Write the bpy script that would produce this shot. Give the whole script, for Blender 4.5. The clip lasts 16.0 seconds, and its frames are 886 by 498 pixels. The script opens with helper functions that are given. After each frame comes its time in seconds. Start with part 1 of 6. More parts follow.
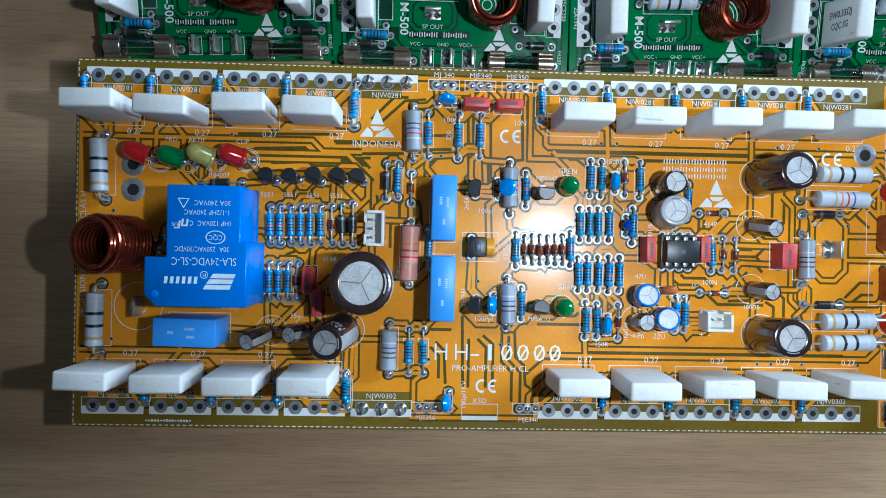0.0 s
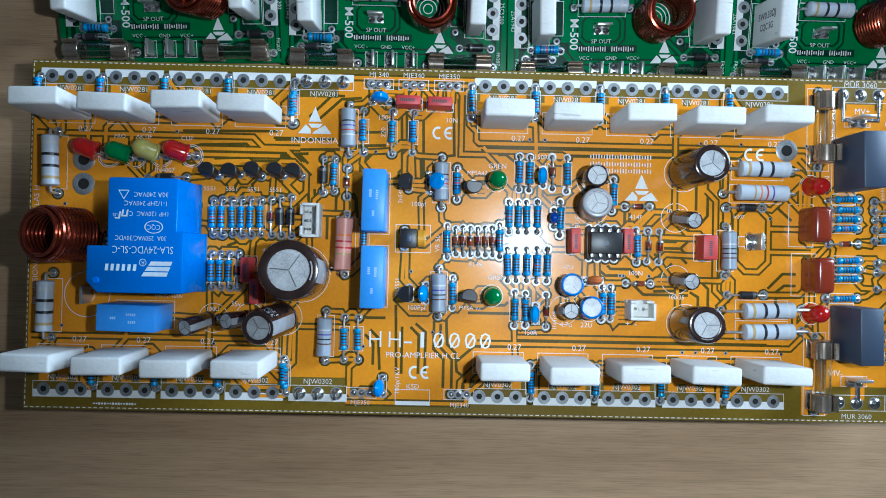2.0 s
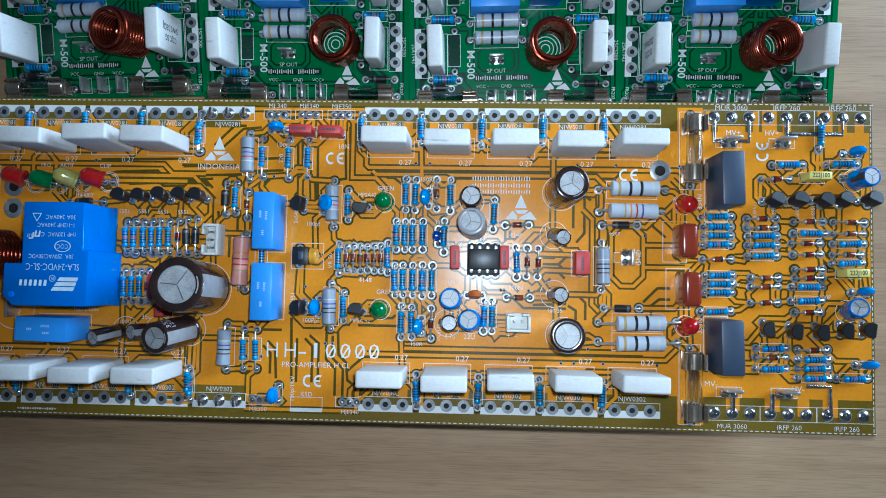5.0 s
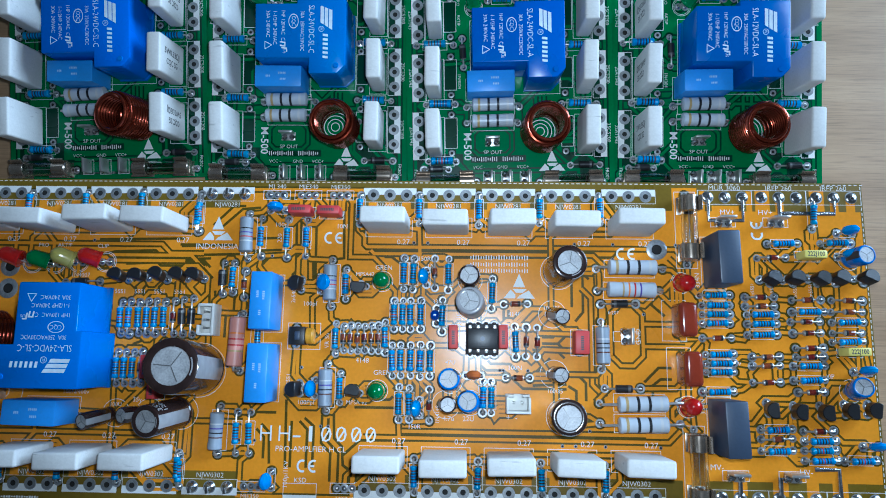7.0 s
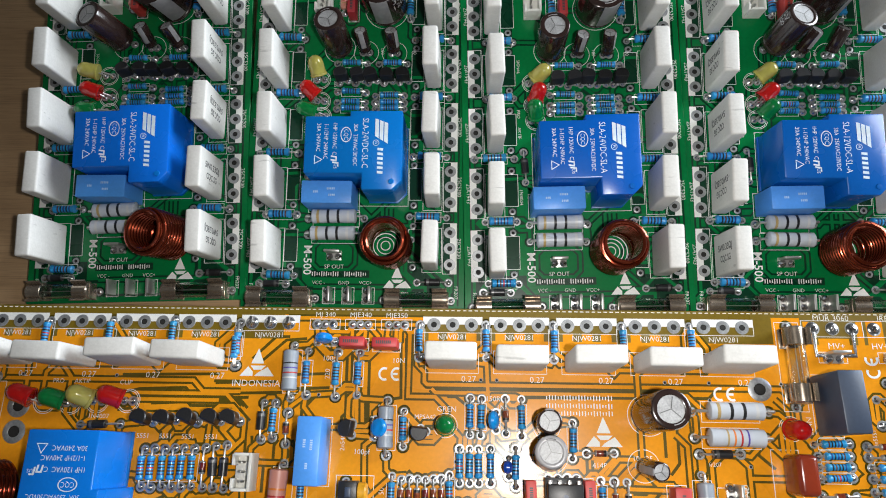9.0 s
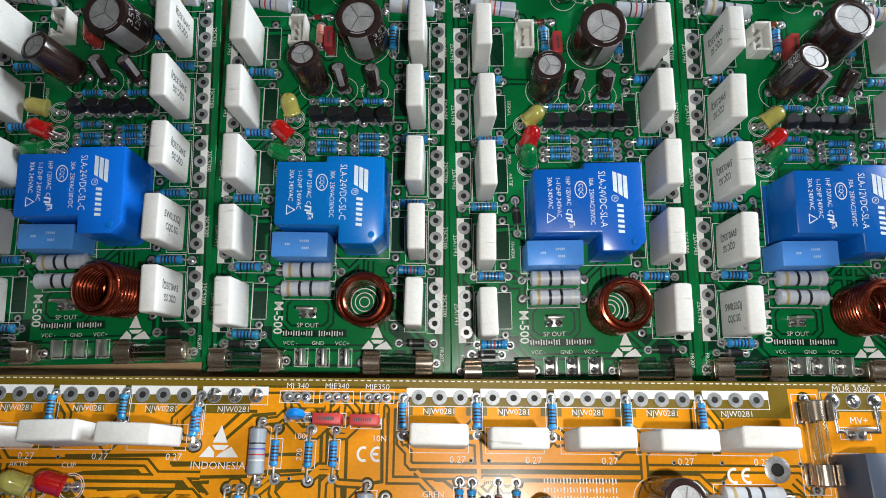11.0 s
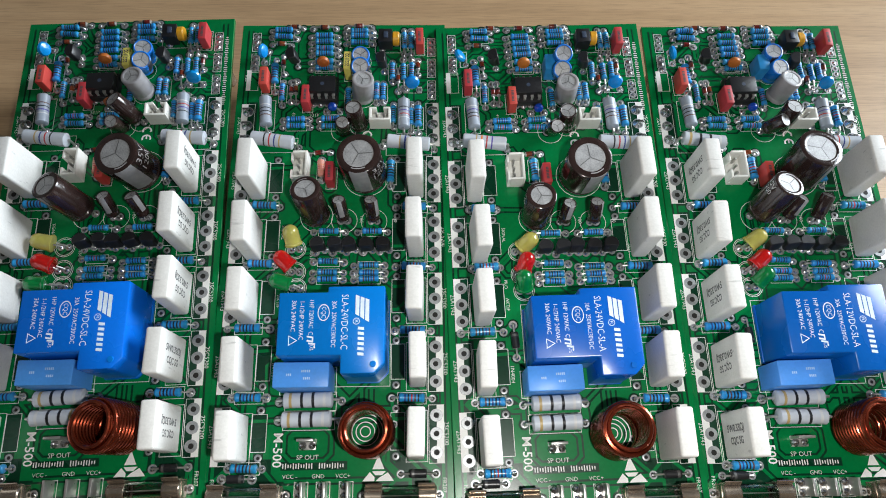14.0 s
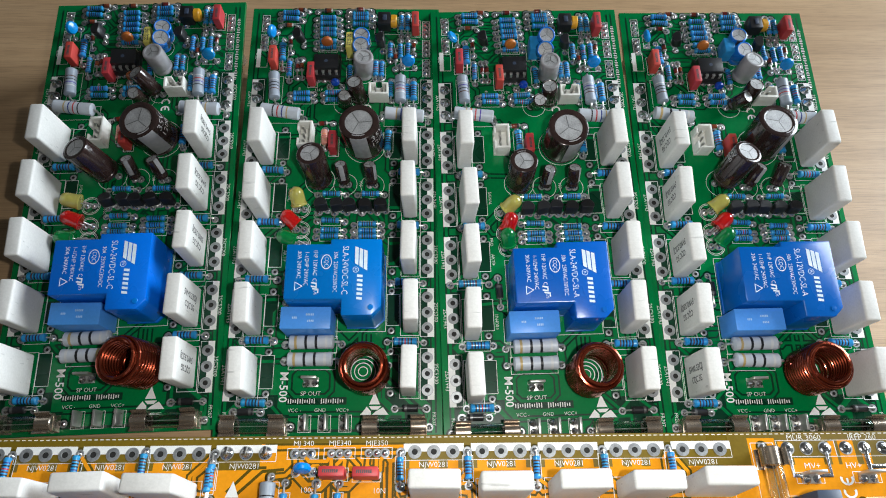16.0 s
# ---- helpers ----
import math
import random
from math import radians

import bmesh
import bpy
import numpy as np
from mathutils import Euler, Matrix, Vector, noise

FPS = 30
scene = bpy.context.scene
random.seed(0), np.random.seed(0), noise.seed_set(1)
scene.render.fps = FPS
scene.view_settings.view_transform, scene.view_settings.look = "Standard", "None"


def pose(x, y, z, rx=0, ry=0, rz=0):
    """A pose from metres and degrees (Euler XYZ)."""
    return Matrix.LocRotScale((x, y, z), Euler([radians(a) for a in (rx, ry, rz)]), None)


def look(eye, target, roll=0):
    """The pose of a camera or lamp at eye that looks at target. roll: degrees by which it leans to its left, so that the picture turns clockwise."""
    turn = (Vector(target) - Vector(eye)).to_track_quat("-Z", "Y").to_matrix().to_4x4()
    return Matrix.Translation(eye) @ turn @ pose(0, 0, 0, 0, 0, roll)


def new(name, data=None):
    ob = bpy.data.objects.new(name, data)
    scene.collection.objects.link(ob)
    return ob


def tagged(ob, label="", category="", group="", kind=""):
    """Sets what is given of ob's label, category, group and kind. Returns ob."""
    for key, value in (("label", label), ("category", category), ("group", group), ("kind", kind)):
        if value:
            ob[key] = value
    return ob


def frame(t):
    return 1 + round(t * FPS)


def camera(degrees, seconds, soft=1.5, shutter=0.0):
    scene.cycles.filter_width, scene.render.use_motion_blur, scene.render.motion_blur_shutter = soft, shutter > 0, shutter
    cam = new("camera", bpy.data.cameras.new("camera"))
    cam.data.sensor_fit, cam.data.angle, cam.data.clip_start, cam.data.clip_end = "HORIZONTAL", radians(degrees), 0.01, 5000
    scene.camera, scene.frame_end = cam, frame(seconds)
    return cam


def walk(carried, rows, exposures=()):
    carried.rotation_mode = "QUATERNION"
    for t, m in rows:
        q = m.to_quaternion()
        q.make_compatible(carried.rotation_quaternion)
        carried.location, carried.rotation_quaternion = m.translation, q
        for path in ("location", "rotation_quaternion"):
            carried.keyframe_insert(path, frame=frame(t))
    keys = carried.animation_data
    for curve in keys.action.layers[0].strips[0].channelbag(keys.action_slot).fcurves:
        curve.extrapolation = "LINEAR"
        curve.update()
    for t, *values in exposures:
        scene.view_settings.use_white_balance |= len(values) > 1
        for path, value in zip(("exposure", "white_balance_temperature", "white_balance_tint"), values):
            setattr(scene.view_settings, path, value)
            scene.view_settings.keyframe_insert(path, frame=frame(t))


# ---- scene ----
# the phone's white balance is cool at first and turns warm as it reaches the green boards
EXPOSURES = [(0.0, -0.02, 5050, 0), (3.5, -0.18, 5020, 0), (6.5, -0.3, 4720, 0), (7.6, -0.22, 4880, 1), (8.0, -0.13, 5700, 4), (8.9, 0.03, 6500, 9), (11.5, 0.12, 6550, 8), (14.0, 0.37, 6450, 8), (16.0, 0.19, 6400, 7)]
cam = camera(66.00, 16.0, soft=1.0)
# seconds, eye in millimetres, turn in degrees
ROWS = [
    (0.0, 91.0, -46.3, 223.8, -0.24, -1.94, 1.13),
    (0.5, 97.9, -48.0, 228.1, 0.19, -1.50, 1.24),
    (1.0, 104.0, -51.1, 230.4, 0.68, -1.12, 1.45),
    (1.5, 109.0, -50.7, 231.8, 0.60, -0.75, 1.16),
    (2.0, 114.3, -51.8, 232.8, 0.74, -0.83, 1.20),
    (2.5, 121.0, -52.2, 235.5, 1.03, 0.17, 1.08),
    (3.0, 130.2, -52.8, 237.7, 1.29, 0.28, 0.88),
    (3.5, 139.2, -52.7, 238.3, 1.13, 0.65, 0.82),
    (4.0, 148.4, -52.5, 241.4, 1.16, 1.58, 0.78),
    (6.5, 166.3, -55.5, 248.7, 7.44, 2.50, 1.51),
    (7.0, 159.6, -52.6, 246.2, 9.15, 1.88, 0.84),
    (7.5, 154.1, -45.8, 242.7, 12.33, 0.91, 0.69),
    (8.0, 147.1, -42.2, 241.5, 14.04, -0.47, 0.67),
    (8.5, 140.4, -40.3, 235.2, 14.67, 1.25, 0.95),
    (9.0, 138.9, -37.3, 225.2, 17.13, 1.96, 0.99),
    (11.5, 133.2, -15.5, 210.6, 19.24, -0.51, 0.31),
    (12.0, 131.0, -12.5, 211.5, 21.80, -0.67, -0.34),
    (12.5, 130.4, -11.2, 212.8, 23.82, -0.80, -0.65),
    (13.0, 131.8, -11.0, 216.2, 26.60, -0.15, -1.12),
    (13.5, 131.8, -13.7, 217.0, 27.68, -0.02, -1.21),
    (14.0, 131.1, -15.3, 216.6, 27.34, -0.69, -1.04),
    (14.5, 131.7, -16.6, 216.4, 26.88, -0.80, -0.88),
    (15.0, 131.6, -21.7, 219.2, 26.90, -1.23, -0.75),
    (15.5, 132.4, -32.0, 224.9, 27.21, -1.61, -0.95),
    (16.0, 133.0, -39.3, 229.5, 27.65, -1.00, -0.72),
]
walk(cam, [(t, pose(x / 1000, y / 1000, z / 1000, rx, ry, rz)) for t, x, y, z, rx, ry, rz in ROWS], EXPOSURES)

# ---- light: a phone torch over the boards, and daylight from a window beside the table ----
S = 0.001
ZO = 29.0
world = bpy.data.worlds.new("world")
scene.world = world
world.use_nodes = True
sky = world.node_tree.nodes.new("ShaderNodeTexSky")
sky.sky_type, sky.sun_disc = "NISHITA", False
sky.sun_elevation, sky.sun_rotation = radians(35), radians(60)
world.node_tree.links.new(sky.outputs[0], world.node_tree.nodes["Background"].inputs[0])
world.node_tree.nodes["Background"].inputs[1].default_value = 0.1


def lamp(name, kind, m, energy, color, size, label, size_y=None):
    data = bpy.data.lights.new(name, kind)
    data.energy, data.color = energy, color
    if kind == "AREA":
        data.shape, data.size, data.size_y = "RECTANGLE", size, size_y or size
    else:
        data.shadow_soft_size = size
    if kind == "SPOT":
        data.spot_size, data.spot_blend = radians(115), 1.0
    ob = new(name, data)
    ob.matrix_world = m
    return tagged(ob, label, "lamp")


TORCH = (0.168, -0.042, 0.245)
lamp("phone_torch", "SPOT", look(TORCH, (0.168, -0.008, 0)), 1.6, (1.0, 0.97, 0.93), 0.004, "small white phone torch held over the boards")
lamp("window_light", "AREA", look((1.2, 0.48, 0.47), (0.25, 0.10, 0)), 21.0, (0.86, 0.93, 1.0), 0.55, "cool daylight coming in by the window", 0.7)


# ---- materials ----
def mat(name, color, rough=0.5, metal=0.0, grain=0.12, scale=400.0, bump=0.0, coat=0.0, vary=0.0, trans=0.0, second=None, big=60.0, spec=0.5):
    m = bpy.data.materials.new(name)
    m.use_nodes = True
    nt = m.node_tree
    p = nt.nodes["Principled BSDF"]
    link = nt.links.new
    tex = nt.nodes.new("ShaderNodeTexCoord")
    n1 = nt.nodes.new("ShaderNodeTexNoise")
    n1.inputs["Scale"].default_value, n1.inputs["Detail"].default_value = scale, 4
    n2 = nt.nodes.new("ShaderNodeTexNoise")
    n2.inputs["Scale"].default_value, n2.inputs["Detail"].default_value = big, 3
    for n in (n1, n2):
        link(tex.outputs["Object"], n.inputs["Vector"])
    mul = nt.nodes.new("ShaderNodeMath")
    mul.operation = "ADD"
    link(n1.outputs[0], mul.inputs[0])
    link(n2.outputs[0], mul.inputs[1])
    mix = nt.nodes.new("ShaderNodeMix")
    mix.data_type = "RGBA"
    rng = nt.nodes.new("ShaderNodeMapRange")
    rng.inputs[1].default_value, rng.inputs[2].default_value = 0.7, 1.3
    link(mul.outputs[0], rng.inputs[0])
    link(rng.outputs[0], mix.inputs[0])
    dark = second or tuple(c * (1 - 2 * grain) for c in color)
    light = tuple(min(1, c * (1 + grain)) for c in color)
    mix.inputs[6].default_value, mix.inputs[7].default_value = (*dark, 1), (*light, 1)
    out = mix.outputs[2]
    if vary:
        info = nt.nodes.new("ShaderNodeObjectInfo")
        hsv = nt.nodes.new("ShaderNodeHueSaturation")
        val = nt.nodes.new("ShaderNodeMapRange")
        val.inputs[3].default_value, val.inputs[4].default_value = 1 - vary, 1 + vary
        hue = nt.nodes.new("ShaderNodeMapRange")
        hue.inputs[3].default_value, hue.inputs[4].default_value = 0.5 - vary * 0.06, 0.5 + vary * 0.06
        link(info.outputs["Random"], val.inputs[0])
        link(info.outputs["Random"], hue.inputs[0])
        link(val.outputs[0], hsv.inputs["Value"])
        link(hue.outputs[0], hsv.inputs["Hue"])
        link(out, hsv.inputs["Color"])
        out = hsv.outputs[0]
    link(out, p.inputs["Base Color"])
    rr = nt.nodes.new("ShaderNodeMapRange")
    rr.inputs[1].default_value, rr.inputs[2].default_value = 0.3, 0.7
    rr.inputs[3].default_value, rr.inputs[4].default_value = max(0.03, rough * 0.8), min(1, rough * 1.2)
    link(n2.outputs[0], rr.inputs[0])
    link(rr.outputs[0], p.inputs["Roughness"])
    p.inputs["Metallic"].default_value = metal
    p.inputs["Coat Weight"].default_value = coat
    p.inputs["Coat Roughness"].default_value = 0.12
    p.inputs["Transmission Weight"].default_value = trans
    p.inputs["Specular IOR Level"].default_value = spec
    if bump:
        bp = nt.nodes.new("ShaderNodeBump")
        bp.inputs["Strength"].default_value, bp.inputs["Distance"].default_value = bump, 0.0002
        link(n1.outputs[0], bp.inputs["Height"])
        link(bp.outputs[0], p.inputs["Normal"])
    return m


def scuffed(m, amount):
    """Thin short dark scratches over a pale material."""
    nt = m.node_tree
    p, link = nt.nodes["Principled BSDF"], nt.links.new
    tex, mp = nt.nodes.new("ShaderNodeTexCoord"), nt.nodes.new("ShaderNodeMapping")
    mp.inputs["Scale"].default_value, mp.inputs["Rotation"].default_value = (90, 700, 220), (0.3, 0.5, 0.8)
    n = nt.nodes.new("ShaderNodeTexNoise")
    n.inputs["Scale"].default_value, n.inputs["Detail"].default_value = 1.0, 3
    info, add = nt.nodes.new("ShaderNodeObjectInfo"), nt.nodes.new("ShaderNodeVectorMath")
    add.operation = "ADD"
    rng = nt.nodes.new("ShaderNodeMapRange")
    rng.inputs[1].default_value, rng.inputs[2].default_value = 0.67, 0.74
    rng.inputs[3].default_value, rng.inputs[4].default_value = 1.0, 1.0 - amount
    mix = nt.nodes.new("ShaderNodeMix")
    mix.data_type, mix.blend_type = "RGBA", "MULTIPLY"
    mix.inputs[0].default_value = 1
    link(tex.outputs["Object"], add.inputs[0])
    link(info.outputs["Random"], add.inputs[1])
    link(add.outputs[0], mp.inputs[0])
    link(mp.outputs[0], n.inputs["Vector"])
    link(n.outputs[0], rng.inputs[0])
    link(p.inputs["Base Color"].links[0].from_socket, mix.inputs[6])
    link(rng.outputs[0], mix.inputs[7])
    link(mix.outputs[2], p.inputs["Base Color"])


def wood_material():
    m = bpy.data.materials.new("oak_laminate")
    m.use_nodes = True
    nt = m.node_tree
    p, link = nt.nodes["Principled BSDF"], nt.links.new
    tex = nt.nodes.new("ShaderNodeTexCoord")

    def noise_at(sx, sy, detail, rough):
        mp = nt.nodes.new("ShaderNodeMapping")
        mp.inputs["Scale"].default_value = (sx, sy, 1)
        n = nt.nodes.new("ShaderNodeTexNoise")
        n.inputs["Scale"].default_value, n.inputs["Detail"].default_value, n.inputs["Roughness"].default_value = 1, detail, rough
        link(tex.outputs["Object"], mp.inputs[0])
        link(mp.outputs[0], n.inputs["Vector"])
        return n

    broad, fine, pore = noise_at(5, 60, 6, 0.65), noise_at(22, 620, 6, 0.7), noise_at(75, 2600, 3, 0.6)
    ramp = nt.nodes.new("ShaderNodeValToRGB")
    e = ramp.color_ramp.elements
    e[0].position, e[0].color = 0.16, (0.225, 0.130, 0.066, 1)
    e[1].position, e[1].color = 0.86, (0.69, 0.475, 0.285, 1)
    mid = ramp.color_ramp.elements.new(0.5)
    mid.color = (0.48, 0.31, 0.170, 1)
    a = nt.nodes.new("ShaderNodeMix")
    a.data_type = "FLOAT"
    a.inputs[0].default_value = 0.36
    link(broad.outputs[0], a.inputs[2])
    link(fine.outputs[0], a.inputs[3])
    link(a.outputs[0], ramp.inputs[0])
    dark = nt.nodes.new("ShaderNodeMix")
    dark.data_type, dark.blend_type = "RGBA", "MULTIPLY"
    pr = nt.nodes.new("ShaderNodeMapRange")
    pr.inputs[1].default_value, pr.inputs[2].default_value = 0.34, 0.50
    pr.inputs[3].default_value, pr.inputs[4].default_value = 0.74, 1.0
    link(pore.outputs[0], pr.inputs[0])
    dark.inputs[0].default_value = 1
    link(ramp.outputs[0], dark.inputs[6])
    link(pr.outputs[0], dark.inputs[7])
    link(dark.outputs[2], p.inputs["Base Color"])
    p.inputs["Roughness"].default_value = 0.4
    bp = nt.nodes.new("ShaderNodeBump")
    bp.inputs["Strength"].default_value, bp.inputs["Distance"].default_value = 0.25, 0.0003
    link(fine.outputs[0], bp.inputs["Height"])
    link(bp.outputs[0], p.inputs["Normal"])
    return m


def glass_material(name, color, rough=0.02):
    m = bpy.data.materials.new(name)
    m.use_nodes = True
    p = m.node_tree.nodes["Principled BSDF"]
    p.inputs["Base Color"].default_value = (*color, 1)
    p.inputs["Roughness"].default_value = rough
    p.inputs["Transmission Weight"].default_value = 1.0
    p.inputs["IOR"].default_value = 1.38
    return m


WOOD = wood_material()
# for the added unseen walls: dark grey, so that little light bounces back
PLASTER = mat("wall_plaster", (0.18, 0.175, 0.165), 0.9, grain=0.04, scale=40, big=3)
MASK_O = mat("orange_solder_mask", (0.75, 0.285, 0.010), 0.24, spec=0.28, grain=0.05, scale=900, bump=0.05, coat=0.12, big=25)
BARE_O = mat("olive_bare_laminate", (0.17, 0.112, 0.008), 0.32, grain=0.08, scale=900, coat=0.1, big=30)
GAP_O = mat("dark_track_gap", (0.092, 0.068, 0.008), 0.28, spec=0.28, grain=0.08, scale=900, coat=0.10, big=30)
MASK_G = mat("green_solder_mask", (0.002, 0.168, 0.043), 0.24, spec=0.28, grain=0.06, scale=900, bump=0.05, coat=0.12, big=25)
GAP_G = mat("dark_green_laminate", (0.002, 0.036, 0.016), 0.28, spec=0.28, grain=0.08, scale=900, coat=0.10, big=30)
SILK = mat("silkscreen_ink", (0.80, 0.80, 0.78), 0.55, grain=0.05, scale=2500)
SOLDER = mat("solder", (0.52, 0.52, 0.53), 0.22, 0.95, grain=0.15, scale=1500, bump=0.3, big=500)
PADGREY = mat("tinned_pad", (0.36, 0.37, 0.38), 0.40, 0.6, grain=0.15, scale=1800, big=500)
STEEL = mat("tinned_wire", (0.62, 0.61, 0.59), 0.30, 0.75, grain=0.1)
NICKEL = mat("nickel_plate", (0.48, 0.40, 0.32), 0.24, 0.85, grain=0.12, scale=900, big=200)
HOLE = mat("drilled_hole", (0.012, 0.011, 0.010), 0.8)
BLACK = mat("black_epoxy", (0.016, 0.016, 0.018), 0.38, grain=0.2, scale=2500, bump=0.15)
CEMENT = mat("white_cement", (0.72, 0.71, 0.685), 0.6, grain=0.03, scale=1500, bump=0.12, vary=0.03, second=(0.64, 0.63, 0.605), big=150)
scuffed(CEMENT, 0.3)
PRINT = mat("grey_print", (0.075, 0.075, 0.08), 0.6)
PALEPRINT = mat("pale_print", (0.40, 0.58, 0.86), 0.55)
SCORE = mat("scored_groove", (0.16, 0.16, 0.16), 0.4, 0.6)
SLEEVEINK = mat("sleeve_ink", (0.55, 0.55, 0.56), 0.4)
RELAYINK = mat("relay_ink", (0.70, 0.80, 0.90), 0.5)
RELAYBLUE = mat("blue_relay_plastic", (0.003, 0.155, 0.60), 0.27, spec=0.4, grain=0.03, scale=1200, bump=0.03, vary=0.12)
RELAYNAVY = mat("deep_blue_relay_plastic", (0.003, 0.105, 0.45), 0.27, spec=0.4, grain=0.03, scale=1200, bump=0.03, vary=0.08)
CAPBLUE = mat("blue_box_plastic", (0.075, 0.29, 0.76), 0.38, spec=0.35, grain=0.04, scale=1200, vary=0.05)
SLATE = mat("slate_box_plastic", (0.045, 0.062, 0.10), 0.42, grain=0.06, scale=1200)
RED = mat("red_box_plastic", (0.52, 0.045, 0.045), 0.48, grain=0.06, vary=0.1)
YELLOW = mat("yellow_box_plastic", (0.80, 0.70, 0.16), 0.4, grain=0.05)
ROYAL = mat("bright_blue_box", (0.03, 0.30, 0.68), 0.35)
BROWNFILM = mat("brown_dipped_film", (0.22, 0.030, 0.012), 0.2, grain=0.08, coat=0.6)
DISC = {"blue": mat("blue_ceramic_lacquer", (0.006, 0.26, 0.72), 0.25, coat=0.3, vary=0.12),
        "orange": mat("orange_ceramic_lacquer", (0.55, 0.16, 0.03), 0.4, vary=0.1),
        "navy": mat("dark_blue_ceramic_lacquer", (0.006, 0.06, 0.42), 0.25, coat=0.3, vary=0.1)}
SLEEVE = {"brown": mat("brown_black_sleeve", (0.030, 0.017, 0.015), 0.18, grain=0.2, coat=0.6),
          "grey": mat("grey_sleeve", (0.32, 0.31, 0.32), 0.32, coat=0.3), "blue": mat("blue_sleeve", (0.01, 0.17, 0.62), 0.28, coat=0.4)}
STRIPE = {"brown": mat("silver_sleeve_stripe", (0.30, 0.30, 0.31), 0.35), "grey": mat("black_sleeve_stripe", (0.06, 0.06, 0.06), 0.4),
          "blue": mat("dark_sleeve_stripe", (0.03, 0.03, 0.04), 0.4)}
ALU = mat("brushed_aluminium_top", (0.40, 0.40, 0.405), 0.5, 0.30, grain=0.18, scale=1800, bump=0.2, big=300)
LED = {"red": mat("red_lamp_resin", (0.66, 0.012, 0.010), 0.10, coat=0.6, trans=0.35), "green": mat("green_lamp_resin", (0.004, 0.20, 0.045), 0.10, coat=0.6, trans=0.2),
       "yellow": mat("yellow_lamp_resin", (0.64, 0.58, 0.14), 0.10, coat=0.6, trans=0.4)}
COPPER = mat("enamelled_copper", (0.32, 0.052, 0.020), 0.2, 0.9, grain=0.15, scale=500, coat=0.6)
NYLON = mat("white_nylon", (0.76, 0.75, 0.70), 0.42, grain=0.03, scale=900, trans=0.05)
TRIM = mat("yellow_adjuster", (0.75, 0.36, 0.02), 0.4)
GLASS = glass_material("fuse_glass", (0.86, 0.89, 0.90))
RES = {"blue": mat("blue_resistor_lacquer", (0.022, 0.27, 0.60), 0.30, grain=0.1, vary=0.14, coat=0.2),
       "grey": mat("grey_resistor_lacquer", (0.30, 0.34, 0.40), 0.4, grain=0.06, vary=0.08),
       "pale": mat("pale_grey_resistor_lacquer", (0.47, 0.50, 0.55), 0.36, grain=0.05, vary=0.04),
       "pink": mat("pink_resistor_lacquer", (0.62, 0.27, 0.21), 0.45, grain=0.05),
       "glass": mat("rusty_glass_diode", (0.20, 0.035, 0.018), 0.10, grain=0.3, scale=1500, coat=0.8, vary=0.25),
       "black": mat("black_diode_epoxy", (0.016, 0.016, 0.018), 0.35)}
RES["blue5"], RES["rose"] = RES["blue"], RES["pink"]
BANDS = {n: mat(n + "_band", c, 0.4, grain=0.05) for n, c in dict(black=(0.01, 0.01, 0.012), brown=(0.10, 0.03, 0.015), red=(0.42, 0.02, 0.02), orange=(0.7, 0.2, 0.03),
         violet=(0.08, 0.05, 0.30), gold=(0.42, 0.30, 0.12), silver=(0.55, 0.55, 0.55), navy=(0.02, 0.04, 0.20)).items()}


# ---- mesh tools, in millimetres ----
def lathe(profile, n=16, mats=None, axis="z"):
    """Turns (radius, height) pairs round an axis; mats: a material slot for each stretch."""
    vs, fs, ms = [], [], []
    for r, z in profile:
        for k in range(n):
            a = 2 * math.pi * k / n
            v = (r * math.cos(a), r * math.sin(a), z)
            vs.append((v[2], v[0], v[1]) if axis == "x" else v)
    for i in range(len(profile) - 1):
        for k in range(n):
            q = (k + 1) % n
            fs.append((i * n + k, i * n + q, i * n + n + q, i * n + n + k))
            ms.append(mats[i] if mats else 0)
    if profile[0][0] > 1e-4:
        fs.append(tuple(range(n))[::-1])
        ms.append(mats[0] if mats else 0)
    if profile[-1][0] > 1e-4:
        fs.append(tuple(range((len(profile) - 1) * n, len(profile) * n)))
        ms.append(mats[-1] if mats else 0)
    return vs, fs, ms


def tube(path, r, n=8):
    """A round wire along a path."""
    vs, fs = [], []
    up = Vector((0, 0, 1))
    pts = [Vector(p) for p in path]
    side = None
    for i, p in enumerate(pts):
        d = (pts[min(i + 1, len(pts) - 1)] - pts[max(i - 1, 0)]).normalized()
        if side is None:
            side = d.cross(up if abs(d.z) < 0.9 else Vector((1, 0, 0))).normalized()
        side = (side - d * side.dot(d)).normalized()
        w = d.cross(side)
        for k in range(n):
            a = 2 * math.pi * k / n
            vs.append(tuple(p + side * (r * math.cos(a)) + w * (r * math.sin(a))))
    for i in range(len(pts) - 1):
        for k in range(n):
            q = (k + 1) % n
            fs.append((i * n + k, i * n + q, i * n + n + q, i * n + n + k))
    fs += [tuple(range(n))[::-1], tuple(range(len(vs) - n, len(vs)))]
    return vs, fs, [0] * len(fs)


